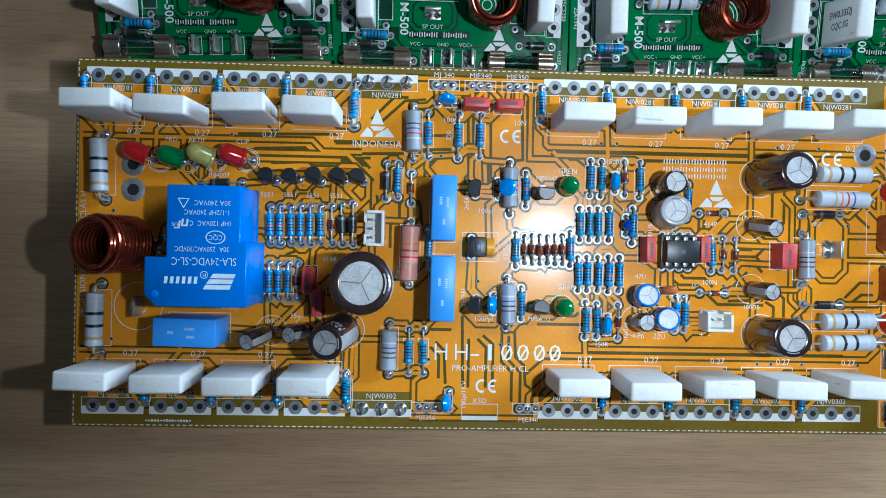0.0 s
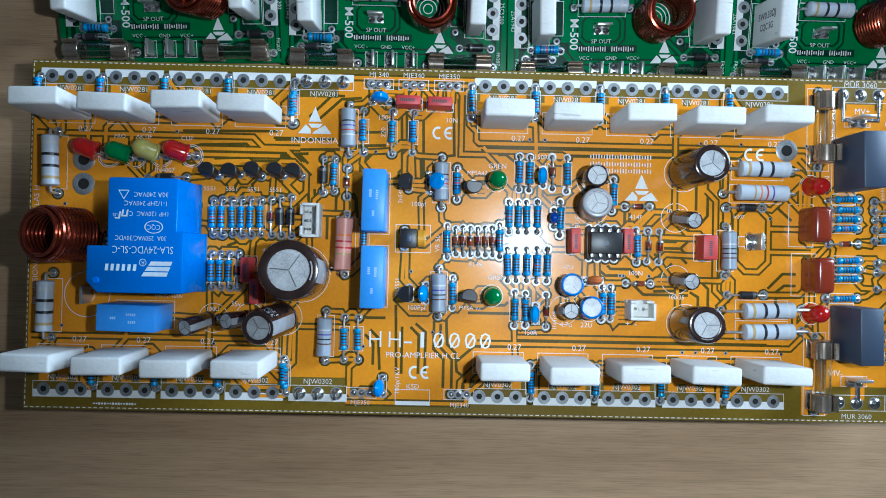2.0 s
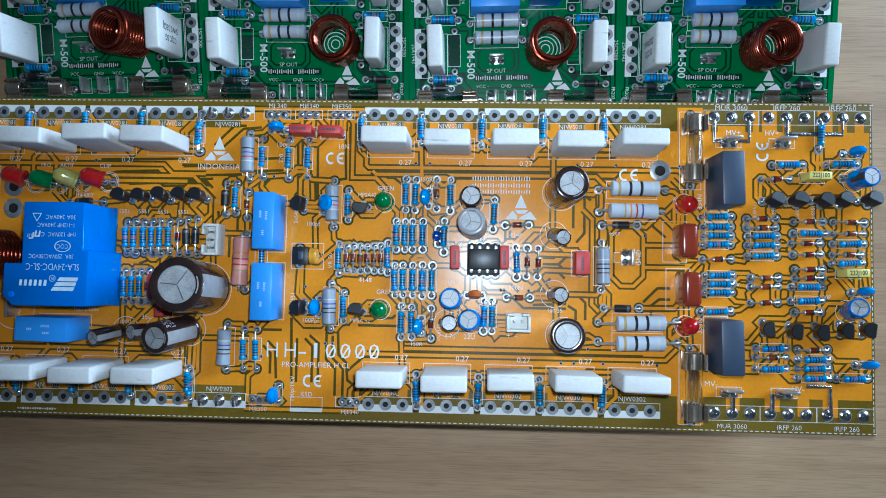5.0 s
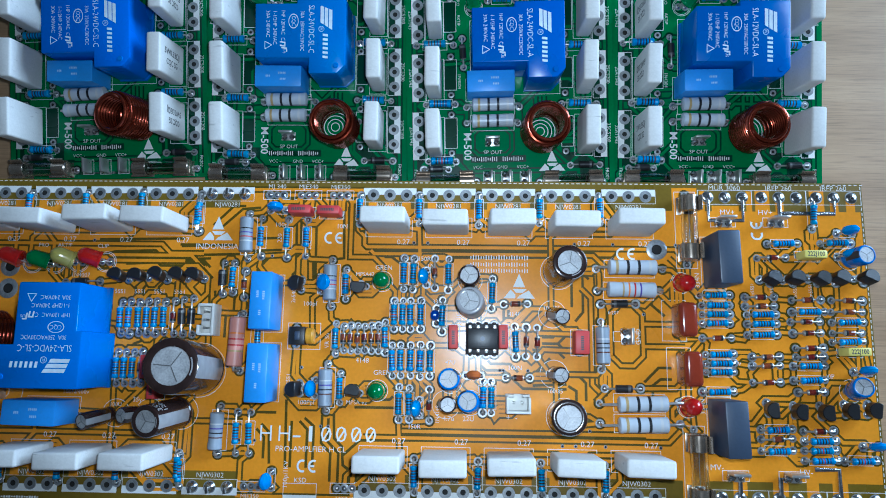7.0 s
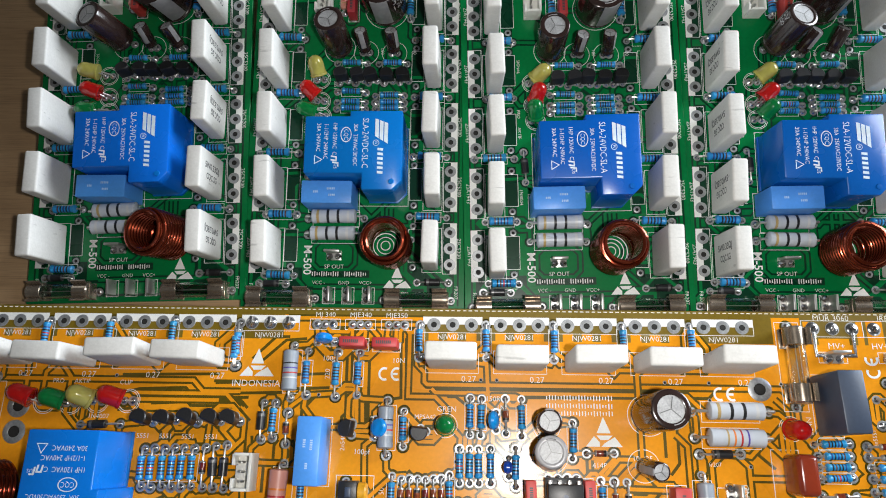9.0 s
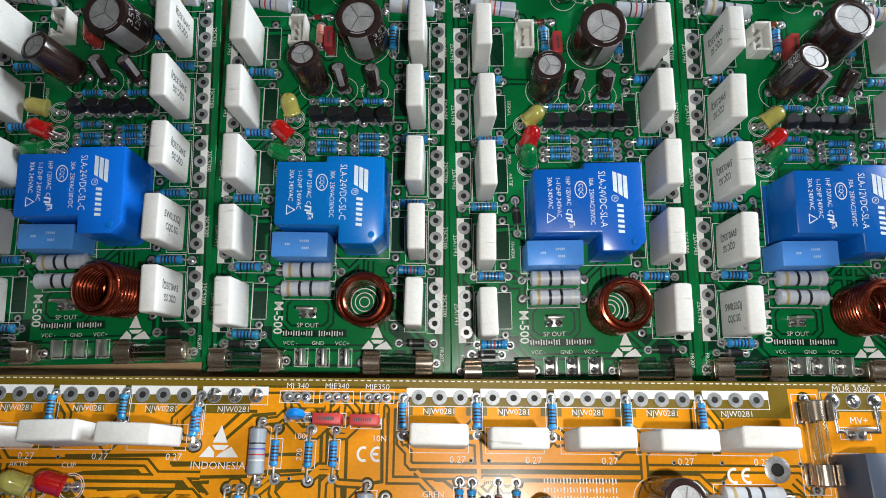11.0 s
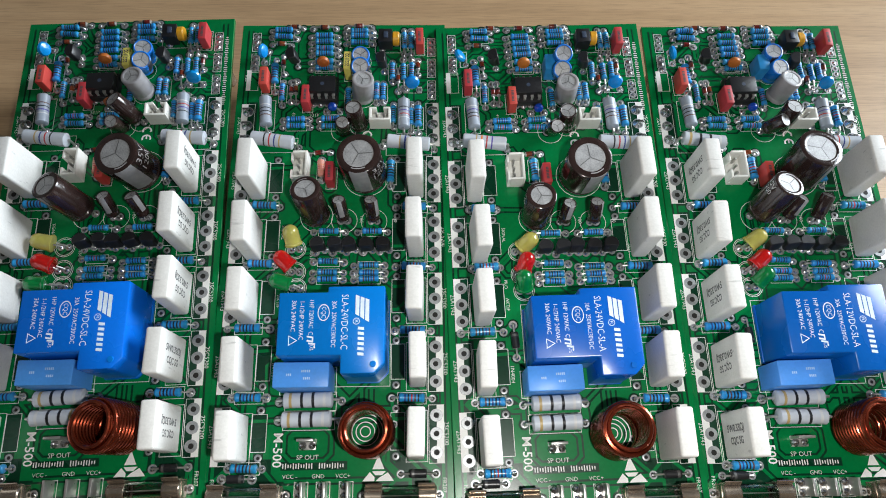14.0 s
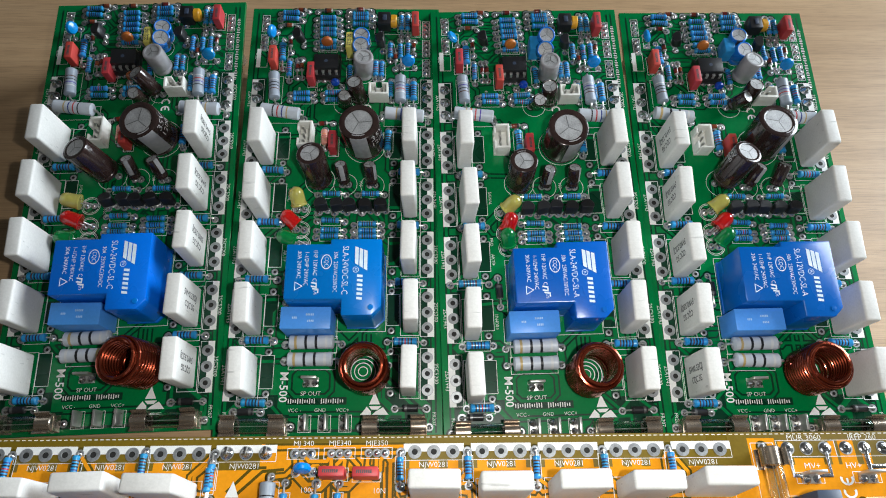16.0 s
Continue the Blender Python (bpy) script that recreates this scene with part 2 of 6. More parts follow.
def prism(outline, z0, z1, bevel=0.0, segments=2):
    """An outline drawn up from z0 to z1, with its edges rounded."""
    bm = bmesh.new()
    base = [bm.verts.new((x, y, z0)) for x, y in outline]
    f = bm.faces.new(base)
    up = bmesh.ops.extrude_face_region(bm, geom=[f])
    bmesh.ops.translate(bm, verts=[v for v in up["geom"] if isinstance(v, bmesh.types.BMVert)], vec=(0, 0, z1 - z0))
    bmesh.ops.recalc_face_normals(bm, faces=bm.faces)
    if bevel:
        bmesh.ops.bevel(bm, geom=[e for e in bm.edges if not all(abs(v.co.z - z0) < 1e-6 for v in e.verts)], offset=bevel, segments=segments, affect="EDGES", profile=0.5)
    bm.verts.index_update()
    got = [tuple(v.co) for v in bm.verts], [tuple(v.index for v in q.verts) for q in bm.faces], [0] * len(bm.faces)
    bm.free()
    return got


def block(sx, sy, z0, z1, bevel=0.0, cx=0, cy=0, segments=2):
    return prism([(cx - sx / 2, cy - sy / 2), (cx + sx / 2, cy - sy / 2), (cx + sx / 2, cy + sy / 2), (cx - sx / 2, cy + sy / 2)], z0, z1, bevel, segments)


def merge(*pieces):
    vs, fs, ms = [], [], []
    for k, (v, f, m) in enumerate(pieces):
        o = len(vs)
        vs += v
        fs += [tuple(i + o for i in q) for q in f]
        ms += m
    return vs, fs, ms


def slot(piece, k):
    return piece[0], piece[1], [k] * len(piece[1])


def moved(piece, m):
    return [tuple(m @ Vector(v)) for v in piece[0]], piece[1], piece[2]


def ring(x, y, r0, r1, z, n=20):
    vs, fs = [], []
    for k in range(n):
        a = 2 * math.pi * k / n
        vs += [(x + r1 * math.cos(a), y + r1 * math.sin(a), z), (x + r0 * math.cos(a), y + r0 * math.sin(a), z)]
    for k in range(n):
        q = (k + 1) % n
        fs.append((2 * k, 2 * q, 2 * q + 1, 2 * k + 1))
    return vs, fs, [0] * n


MESHES = {}


def mesh(key, build, mats, smooth=True, angle=35):
    """One mesh for all alike parts."""
    if key not in MESHES:
        vs, fs, ms = build()
        me = bpy.data.meshes.new(str(key[0]) if isinstance(key, tuple) else key)
        me.from_pydata([(x * S, y * S, z * S) for x, y, z in vs], [], fs)
        for m in mats:
            me.materials.append(m)
        me.polygons.foreach_set("material_index", ms)
        me.polygons.foreach_set("use_smooth", [smooth] * len(fs))
        if smooth:
            me.set_sharp_from_angle(angle=radians(angle))
        me.update()
        MESHES[key] = me
    return MESHES[key]


def thing(name, m, label, category, group=""):
    ob = new(name)
    ob.empty_display_size = 0.002
    ob.matrix_world = m
    return tagged(ob, label, category, group)


def part(name, me, parent, m=None, label=""):
    ob = new(name, me)
    ob.parent = parent
    if m:
        ob.matrix_basis = m
    return tagged(ob, label)


def mm(x, y, z, rx=0, ry=0, rz=0):
    return pose(x * S, y * S, z * S, rx, ry, rz)


def tilt(dx, dy, dz):
    """A turn that leans z along (dx, dy, dz)."""
    return Vector((0, 0, 1)).rotation_difference(Vector((dx, dy, dz)).normalized()).to_matrix().to_4x4()


class Board:
    """Where a board's surface lies, and the pads on it."""

    def __init__(self, m, name):
        self.m, self.name, self.pads, self.lines, self.seed = m, name, [], [], random.Random(name)
        self.comp = 0

    def at(self, x, y, z=0, rz=0):
        return self.m @ mm(x, y, z, 0, 0, rz)

    def pad(self, x, y):
        self.pads.append((x, y, self.comp))


# ---- the kinds of things on the boards ----
BODY = {"blue": (6.5, 1.08), "blue5": (8.0, 1.4), "grey": (11.5, 2.15), "pale": (15.0, 2.4), "pink": (15.5, 2.5), "rose": (6.3, 1.25), "glass": (3.7, 0.88), "black": (5.0, 1.22)}
RINGS = {"blue": (("black", "navy", "black", "black", "brown"), ("navy", "black", "black", "brown", "black"), ("brown", "black", "black", "navy", "brown"), ("black", "brown", "red", "black", "navy"), ("navy", "black", "navy", "black", "brown")),
         "grey": (("brown", "black", "violet", "silver"), ("black", "violet", "red", "silver"), ("silver", "black", "black", "brown")),
         "pale": (("black", "red", "navy", "gold"), ("violet", "red", "orange", "gold"), ("silver", "black", "black", "gold")),
         "pink": (("orange", "red", "red", "gold"),)}
RINGS["blue5"] = RINGS["blue"]
RINGS["rose"] = RINGS["pink"]
AXIAL = {"rose": ("resistor", "small salmon pink resistor with colour bands", "resistor"),
         "blue": ("resistor", "small blue metal film resistor with dark colour bands", "resistor"),
         "blue5": ("resistor", "blue half watt resistor with dark colour bands", "resistor"),
         "grey": ("power_resistor", "grey-blue lacquered power resistor with colour bands", "resistor"),
         "pale": ("power_resistor", "large pale grey power resistor with colour bands", "resistor"),
         "pink": ("power_resistor", "large salmon pink power resistor on bent legs", "resistor"),
         "glass": ("glass_diode", "tiny rusty red glass diode with a black band", "diode"),
         "black": ("rectifier_diode", "black epoxy rectifier diode with a grey band", "diode")}


def axial_body(kind, variant):
    L, r = BODY[kind]
    h = L / 2
    if kind == "glass":
        return lathe([(0.3, -h), (r * 0.85, -h + 0.2), (r, -h + 0.5), (r, h - 1.3), (r * 1.01, h - 1.3), (r * 1.01, h - 0.6), (r * 0.85, h - 0.2), (0.3, h)], 12, [2, 2, 0, 1, 1, 2, 2], "x")
    if kind == "black":
        return lathe([(r * 0.9, -h), (r, -h + 0.15), (r, h - 1.4), (r * 1.01, h - 1.4), (r * 1.01, h - 0.6), (r, h - 0.6), (r * 0.9, h)], 14, [0, 0, 0, 1, 0, 0], "x")
    twin = kind == "pale" and variant == 2
    cap = L * (0.17 if "blue" in kind else 0.12 if twin else 0.24)
    prof, ms = [(0.35, -h), (r * 0.80, -h + 0.12), (r, -h + 0.45), (r, -h + cap * 0.7), (r * 0.90, -h + cap)], [0, 0, 0, 0]
    rings = RINGS[kind][variant]
    lo, hi = -h + cap * (1.05 if "blue" in kind else 1.15), h - cap * 1.05
    if twin:
        lo, hi = -0.45 * L, 0.45 * L
    w = L * (0.030 if "blue" in kind else 0.028 if twin else 0.016)
    q = r * (0.86 if "blue" in kind else 0.96)
    prof[-1] = (q, prof[-1][1])
    for i in range(len(rings)):
        z = lo + (hi - lo) * (i + 0.5) / len(rings)
        prof += [(q, z - w), (q * 1.005, z - w), (q * 1.005, z + w), (q, z + w)]
        ms += [0, 1 + i, 1 + i, 1 + i]
    prof += [(q, h - cap), (r, h - cap * 0.7), (r, h - 0.45), (r * 0.80, h - 0.12), (0.35, h)]
    ms += [0, 0, 0, 0, 0]
    return lathe(prof, 14, ms, "x")


def axial(b, kind, x1, y1, x2, y2, variant=None):
    L, r = BODY[kind]
    span = max(L + 1.4, round(math.hypot(x2 - x1, y2 - y1) * 2) / 2)
    turn = math.degrees(math.atan2(y2 - y1, x2 - x1))
    rnd = b.seed
    if rnd.random() < 0.5:
        turn += 180
    name, label, cat = AXIAL[kind]
    root = thing(name, b.at((x1 + x2) / 2, (y1 + y2) / 2, 0, turn + rnd.uniform(-1.5, 1.5)), label, cat, kind + " parts on the " + b.name)
    pick = rnd.randrange(len(RINGS[kind])) if kind in RINGS else 0
    variant = pick if variant is None else variant
    mats = [RES[kind]] + ([BANDS[c] for c in RINGS[kind][variant]] if kind in RINGS else [BANDS["black"] if kind == "glass" else SCORE, STEEL])
    z = r + rnd.uniform(0.15, 0.5) + (2.5 if kind == "pink" else 1.5 if kind == "pale" else 0.6 if kind == "grey" else 0)
    zq = round(z * 5) / 5
    part("body", mesh(("resistor_body", kind, variant), lambda: axial_body(kind, variant), mats), root, mm(0, 0, zq, rnd.uniform(0, 360), 0, 0))
    wire = 0.42 if L > 9 else 0.3
    e = span / 2
    leg = mesh(("lead", kind, span, zq), lambda: tube([(L / 2 - 0.3, 0, zq), (e - 0.7, 0, zq), (e - 0.2, 0, zq - 0.2), (e, 0, zq - 0.8), (e, 0, -0.3)], wire, 8), [STEEL])
    part("lead", leg, root)
    part("lead", leg, root, mm(0, 0, 0, 0, 0, 180))
    b.comp += 1
    c, s = math.cos(radians(turn)), math.sin(radians(turn))
    if kind not in ("glass", "black"):
        w, d = (L + 0.9, 2 * r + 0.9) if abs(c) > 0.7 else (2 * r + 0.9, L + 0.9)
        b.lines.append(("rect", (x1 + x2) / 2, (y1 + y2) / 2, w, d))
    for k in (-1, 1):
        b.pad((x1 + x2) / 2 + k * e * c, (y1 + y2) / 2 + k * e * s)


def to92_body():
    pts = [(2.35 * math.cos(radians(a)), 2.35 * math.sin(radians(a))) for a in range(-35, 216, 16)]
    return prism(pts, 0, 4.3, 0.25, 1)


def to92(b, x, y, turn):
    rnd = b.seed
    turn += rnd.uniform(-10, 10)
    root = thing("transistor", b.at(x, y, 0, turn), "small black plastic transistor leaning on three legs", "transistor", "small transistors on the " + b.name)
    lean = rnd.uniform(3, 13)
    part("body", mesh("transistor_body", to92_body, [BLACK]), root, mm(0, 0, 3.2, -lean))
    leg = mesh("transistor_leg", lambda: tube([(0, 0, -0.3), (0, 0, 2.4), (0, 0.3, 3.8)], 0.24, 6), [STEEL])
    b.comp += 1
    for k in (-1, 0, 1):
        part("leg", leg, root, mm(k * 1.3, 0, 0))
        c, s = math.cos(radians(turn)), math.sin(radians(turn))
        b.pad(x + c * k * 1.6, y + s * k * 1.6 + (0.9 if k == 0 else 0))


def disc(b, x, y, turn, lean, kind="blue", tall=0.0):
    root = thing("ceramic_capacitor", b.at(x, y, 0, turn), kind.replace("navy", "small dark blue") + " lacquered ceramic disc capacitor on two thin legs", "capacitor", "disc capacitors on the " + b.name)
    R = {"orange": 2.3, "navy": 1.7}.get(kind, 2.6)
    prof = [(0, -1.3), (R * 0.5, -1.2), (R * 0.85, -0.8), (R, 0), (R * 0.85, 0.8), (R * 0.5, 1.2), (0, 1.3)]
    tip = mm(0, 0, 1.6 + tall, -lean) @ mm(0, 0, R * 0.9, 90)
    part("disc", mesh(("disc", kind), lambda: lathe(prof, 22), [DISC[kind]]), root, tip)
    leg = mesh(("disc_leg", tall), lambda: tube([(2.4, 0, -0.3), (2.3, 0, 1.0 + tall), (1.5, 0, 2.6 + tall)], 0.26, 6), [STEEL])
    part("leg", leg, root)
    part("leg", leg, root, mm(0, 0, 0, 0, 0, 180))
    b.comp += 1
    c, s = math.cos(radians(turn)), math.sin(radians(turn))
    for k in (-2.4, 2.4):
        b.pad(x + c * k, y + s * k)
    b.lines.append(("rect", x, y, 6.6 if turn == 0 else 2.6, 2.6 if turn == 0 else 6.6))


BOX = {"blue": (CAPBLUE, "sky blue box film capacitor with faint print"), "slate": (SLATE, "slate grey box film capacitor"), "red": (RED, "small red box film capacitor"),
       "yellow": (YELLOW, "small yellow box film capacitor"), "royal": (ROYAL, "small bright blue box film capacitor")}


def boxcap(b, x, y, sx, sy, h, kind):
    root = thing("film_capacitor", b.at(x, y, 0, b.seed.uniform(-1.5, 1.5)), BOX[kind][1], "capacitor", kind + " box capacitors on the " + b.name)
    part("case", mesh(("case", kind, sx, sy, h), lambda: block(sx, sy, 0.35, h, min(0.45, sx * 0.12)), [BOX[kind][0]]), root)
    long = sx > sy
    a = max(sx, sy)
    ink = PALEPRINT if kind == "blue" else PRINT
    if kind == "yellow":
        lettering(b, "222J100", 0, 0, 2.0, 0, root, mm(0, 0, h + 0.03, 0, 0, 0 if long else 90), PRINT, wide=5.2)
    if kind in ("blue", "red"):
        def bars():
            out = []
            w = 0.7 if kind == "blue" else 0.9
            for j, (u, v, l) in enumerate(((0.10, 0.14, 0.17), (0.12, -0.14, 0.15), (-0.2, 0.0, 0.1)) if kind == "blue" else ((0, 0, 0.62),)):
                n = int(l * a / 0.55)
                for k in range(n):
                    p = (u * a + (k - n / 2) * 0.55, v * min(sx, sy))
                    out.append(block(0.38, w, h, h + 0.03, 0, *p) if long else block(w, 0.38, h, h + 0.03, 0, p[1], p[0]))
            return merge(*out)
        part("print", mesh(("print", kind, sx, sy, h), bars, [ink], False), root)
    foot = mesh("box_foot", lambda: tube([(0, 0, -0.3), (0, 0, 0.6)], 0.3, 6), [STEEL])
    b.comp += 1
    for k in (-0.36, 0.36):
        p = (k * sx, 0) if long else (0, k * sy)
        part("lead", foot, root, mm(*p, 0))
        b.pad(x + p[0], y + p[1])
    b.lines.append(("rect", x, y, sx + 1.0, sy + 1.0))


def filmcap(b, x, y, sx, sy, h):
    root = thing("film_capacitor", b.at(x, y), "glossy red-brown dipped film capacitor", "capacitor", "brown film capacitors")
    part("body", mesh("dipped_body", lambda: block(sx, sy, 0.4, h, 1.5, segments=4), [BROWNFILM]), root)
    foot = mesh("box_foot", lambda: tube([(0, 0, -0.3), (0, 0, 0.6)], 0.3, 6), [STEEL])
    b.comp += 1
    for k in (-4, 4):
        part("lead", foot, root, mm(-1, k, 0))
        b.pad(x - 1, y + k)
    b.lines.append(("rect", x - 2, y, sx + 2, sy + 2.4))


def electro_top(R):
    f = 0.685 if R > 3.5 else 0.80
    pieces = [slot(lathe([(R * f, 0), (0, 0.001)], 28), 0)]
    for a in (90, 210, 330):
        pieces.append(slot(moved(block(R * (f - 0.085), 0.16 + R * 0.015, -0.02, 0.03, 0, R * (f / 2 - 0.03), 0), Matrix.Rotation(radians(a), 4, "Z")), 1))
    return merge(*pieces)


def wrapped(text, size, R, z):
    """Printed characters laid round a sleeve, centred on its x side."""
    key = ("wrapped", text, size, R, z)
    if key not in MESHES:
        cu = bpy.data.curves.new("print", "FONT")
        cu.body, cu.align_x, cu.align_y, cu.resolution_u, cu.size = text, "CENTER", "CENTER", 2, size
        ob = bpy.data.objects.new("print", cu)
        me = bpy.data.meshes.new_from_object(ob)
        bpy.data.objects.remove(ob)
        for v in me.vertices:
            a = v.co.x / R
            v.co = (R * math.cos(a) * S, R * math.sin(a) * S, (z + v.co.y) * S)
        me.materials.clear()
        me.materials.append(SLEEVEINK)
        MESHES[key] = me
    return MESHES[key]


def electro(b, x, y, d, h, lx, ly, sleeve, stripe):
    R = d / 2
    c = d > 8
    f = 0.685 if R > 3.5 else 0.80
    label = {"brown": "dark brown sleeved electrolytic capacitor with a silver top", "grey": "grey sleeved electrolytic capacitor with a silver top", "blue": "bright blue electrolytic capacitor with a silver top"}[sleeve]
    if c and sleeve == "brown":
        label = "large " + label
    root = thing("electrolytic_capacitor", b.at(x, y), label, "capacitor", "electrolytic capacitors on the " + b.name)
    far = math.hypot(lx, ly)
    lift = 0.3 if far < 0.25 * h else 1.2 + R * 0.4
    base = Matrix.Translation((lx * S * 0.1, ly * S * 0.1, lift * S)) @ tilt(lx, ly, math.sqrt(max(h * h - far * far, (0.35 * h) ** 2)))
    prof = [(R * 0.85, 0), (R - 0.1, 0.1), (R, 0.4), (R, 1.3), (R * 0.955, 1.6), (R * 0.955, 1.9), (R, 2.2), (R, h - 0.5), (R - 0.15, h - 0.12), (R - 0.35, h), (R * (f + 0.045), h + 0.03), (R * (f + 0.005), h - 0.05), (R * (f - 0.005), h - 0.3)]
    body = part("sleeve", mesh(("sleeve", sleeve, d, h), lambda: lathe(prof, 30), [SLEEVE[sleeve]]), root, base)
    part("top_plate", mesh(("top_plate", d), lambda: electro_top(R), [ALU, SCORE]), body, mm(0, 0, h - 0.18, 0, 0, stripe + b.seed.uniform(0, 90)), "silver aluminium vent top")
    half = 24 if c else 22

    def patch():
        vs, fs = [], []
        zs = (2.3, h - 0.5, h - 0.09, h + 0.05)
        rs = (R + 0.03, R + 0.03, R - 0.12, R * (f + 0.055))
        n = 7
        for z, r in zip(zs, rs):
            for k in range(n):
                a = radians(-half + 2 * half * k / (n - 1))
                vs.append((r * math.cos(a), r * math.sin(a), z))
        for i in range(3):
            for k in range(n - 1):
                fs.append((i * n + k, i * n + k + 1, i * n + n + k + 1, i * n + n + k))
        return vs, fs, [0] * len(fs)
    part("stripe", mesh(("stripe", sleeve, d, h), patch, [STRIPE[sleeve]]), body, mm(0, 0, 0, 0, 0, stripe), "printed polarity stripe")
    if c and sleeve == "brown":
        for text, size, drop, at in (("35V", 4.3, 2.8, 62), ("1200", 3.6, 6.4, 60)):
            k = d / 14.5
            part("print", wrapped(text, size * k, R + 0.14, h - drop * k), body, mm(0, 0, 0, 0, 0, stripe + at + (28 if d > 15 else 0)), "pale printed characters")
    foot = base.translation / S
    b.comp += 1
    for k in (-1, 1):
        p = k * min(2.5, R * 0.45)
        part("lead", mesh(("electro_lead", round(p, 1), round(foot.x, 1), round(foot.y, 1), round(lift, 1)), lambda: tube([(p, 0, -0.3), (p, 0, 0.3), (p + foot.x, foot.y, lift + 0.4)], 0.3, 6), [STEEL]), root)
        b.pad(x + p, y)
    b.lines.append(("circle", x, y, max(R + 0.6, 4.4 if d < 5.5 else 0), 0))


def led(b, x, y, lx, ly, color):
    root = thing("indicator_lamp", b.at(x, y), color + " round indicator lamp on wire legs, unlit", "lamp", "indicator lamps on the " + b.name)
    prof = [(2.8, 0), (2.95, 0.15), (2.95, 0.8), (2.85, 0.95), (2.7, 1.0), (2.65, 4.5)] + [(2.65 * math.cos(radians(a)), 4.5 + 2.65 * math.sin(radians(a))) for a in (15, 30, 45, 60, 75)] + [(0, 7.15)]
    far = math.hypot(lx, ly)
    lift = 0.4 if far < 1 else 2.6
    reach = min(far * 0.92, 6.8)
    k = (far - reach) / far if far > 1 else 0
    dz = math.sqrt(7.15 ** 2 - reach ** 2)
    m = Matrix.Translation((lx * k * S, ly * k * S, lift * S)) @ tilt(lx, ly, dz)
    part("lens", mesh(("lens", color), lambda: lathe(prof, 24), [LED[color]]), root, m)
    b.comp += 1
    for q in (-1.27, 1.27):
        part("leg", mesh(("lamp_leg", q, round(lx * k, 1), round(ly * k, 1), lift), lambda: tube([(q, 0, -0.3), (q, 0, lift * 0.5), (q * 0.8 + lx * k, ly * k, lift + 0.3)], 0.26, 6), [STEEL]), root)
        b.pad(x + q, y)
    b.lines.append(("circle", x, y, 3.4, 0))
    b.lines.append(("circle", x, y, 2.9, 0))


def chip(b, x, y, turn):
    root = thing("chip", b.at(x, y, 0, turn), "black eight pin chip in a black socket", "chip")
    part("socket_frame", mesh("chip_socket", lambda: block(10.2, 9.6, 0.2, 3.0, 0.15), [BLACK]), root)
    part("body", mesh("chip_body", lambda: merge(block(9.4, 6.4, 3.2, 6.4, 0.35), slot(lathe([(0.7, 6.42), (0, 6.421)], 14), 1)), [BLACK, SLATE]), root, None, "matt black body with a pin dot")
    pin = mesh("chip_pin", lambda: merge(block(1.1, 0.9, 4.4, 4.9, 0.1, 0, 3.5), block(0.9, 0.35, 2.8, 4.8, 0.1, 0, 4.05)), [STEEL])
    b.comp += 1
    for i in range(4):
        for k in (0, 180):
            part("pin", pin, root, mm((i - 1.5) * 2.54 * (1 if k == 0 else 1), 0, 0, 0, 0, 0) @ mm(0, 0, 0, 0, 0, k))
            b.pad(x + (i - 1.5) * 2.54, y + (4.6 if k == 0 else -4.6))


def socket(b, x, y, pins, turn):
    w = pins * 2.5 + 2.4
    root = thing("pin_header", b.at(x, y, 0, turn), "white nylon %d pin socket, empty" % pins, "connector", "white sockets")

    def shell():
        return merge(block(w, 5.7, 0.1, 1.6, 0.15), block(w, 0.8, 1.6, 6.6, 0.15, 0, -2.45), block(0.8, 4.1, 1.6, 6.6, 0.15, -w / 2 + 0.4, 0), block(0.8, 4.1, 1.6, 6.6, 0.15, w / 2 - 0.4, 0),
                     block(w * 0.3, 0.7, 1.6, 5.6, 0.1, -w * 0.35 + 0.3, 2.45), block(w * 0.3, 0.7, 1.6, 5.6, 0.1, w * 0.35 - 0.3, 2.45))
    part("shell", mesh(("shell", pins), shell, [NYLON]), root)
    pin = mesh("socket_pin", lambda: block(0.64, 0.64, -0.3, 5.4, 0.1), [STEEL])
    b.comp += 1
    c, s = math.cos(radians(turn)), math.sin(radians(turn))
    for k in range(pins):
        q = (k - (pins - 1) / 2) * 2.5
        part("pin", pin, root, mm(q, 0.4, 0))
        b.pad(x + c * q, y + s * q)


def coil_wire():
    pts = []
    for R, up in ((6.0, True), (7.3, False)):
        for k in range(11 * 26 + 1):
            a = 2 * math.pi * k / 26
            z = 0.9 + 1.29 * k / 26
            q = R if up else 6.0 + 1.3 * min(1, k / 14)
            pts.append((q * math.cos(a), q * math.sin(a), z if up else 16.0 - z))
    return tube([(6.0, -1.0, -0.3), (6.0, -0.5, 0.4)] + pts + [(7.3, 0.8, 0.4), (7.3, 1.2, -0.3)], 0.67, 8)


def coil(b, x, y, turn=0, lean=0, side=0):
    root = thing("inductor_coil", b.at(x, y, 0, turn), "air-cored coil of thick reddish enamelled copper wire", "coil", "copper coils")
    part("winding", mesh("winding", coil_wire, [COPPER]), root, mm(0, 0, abs(side) * 0.12, lean, side))
    b.comp += 1
    b.pad(x + 5.7, y - 1.5)
    b.pad(x + 7.3, y + 2.4)


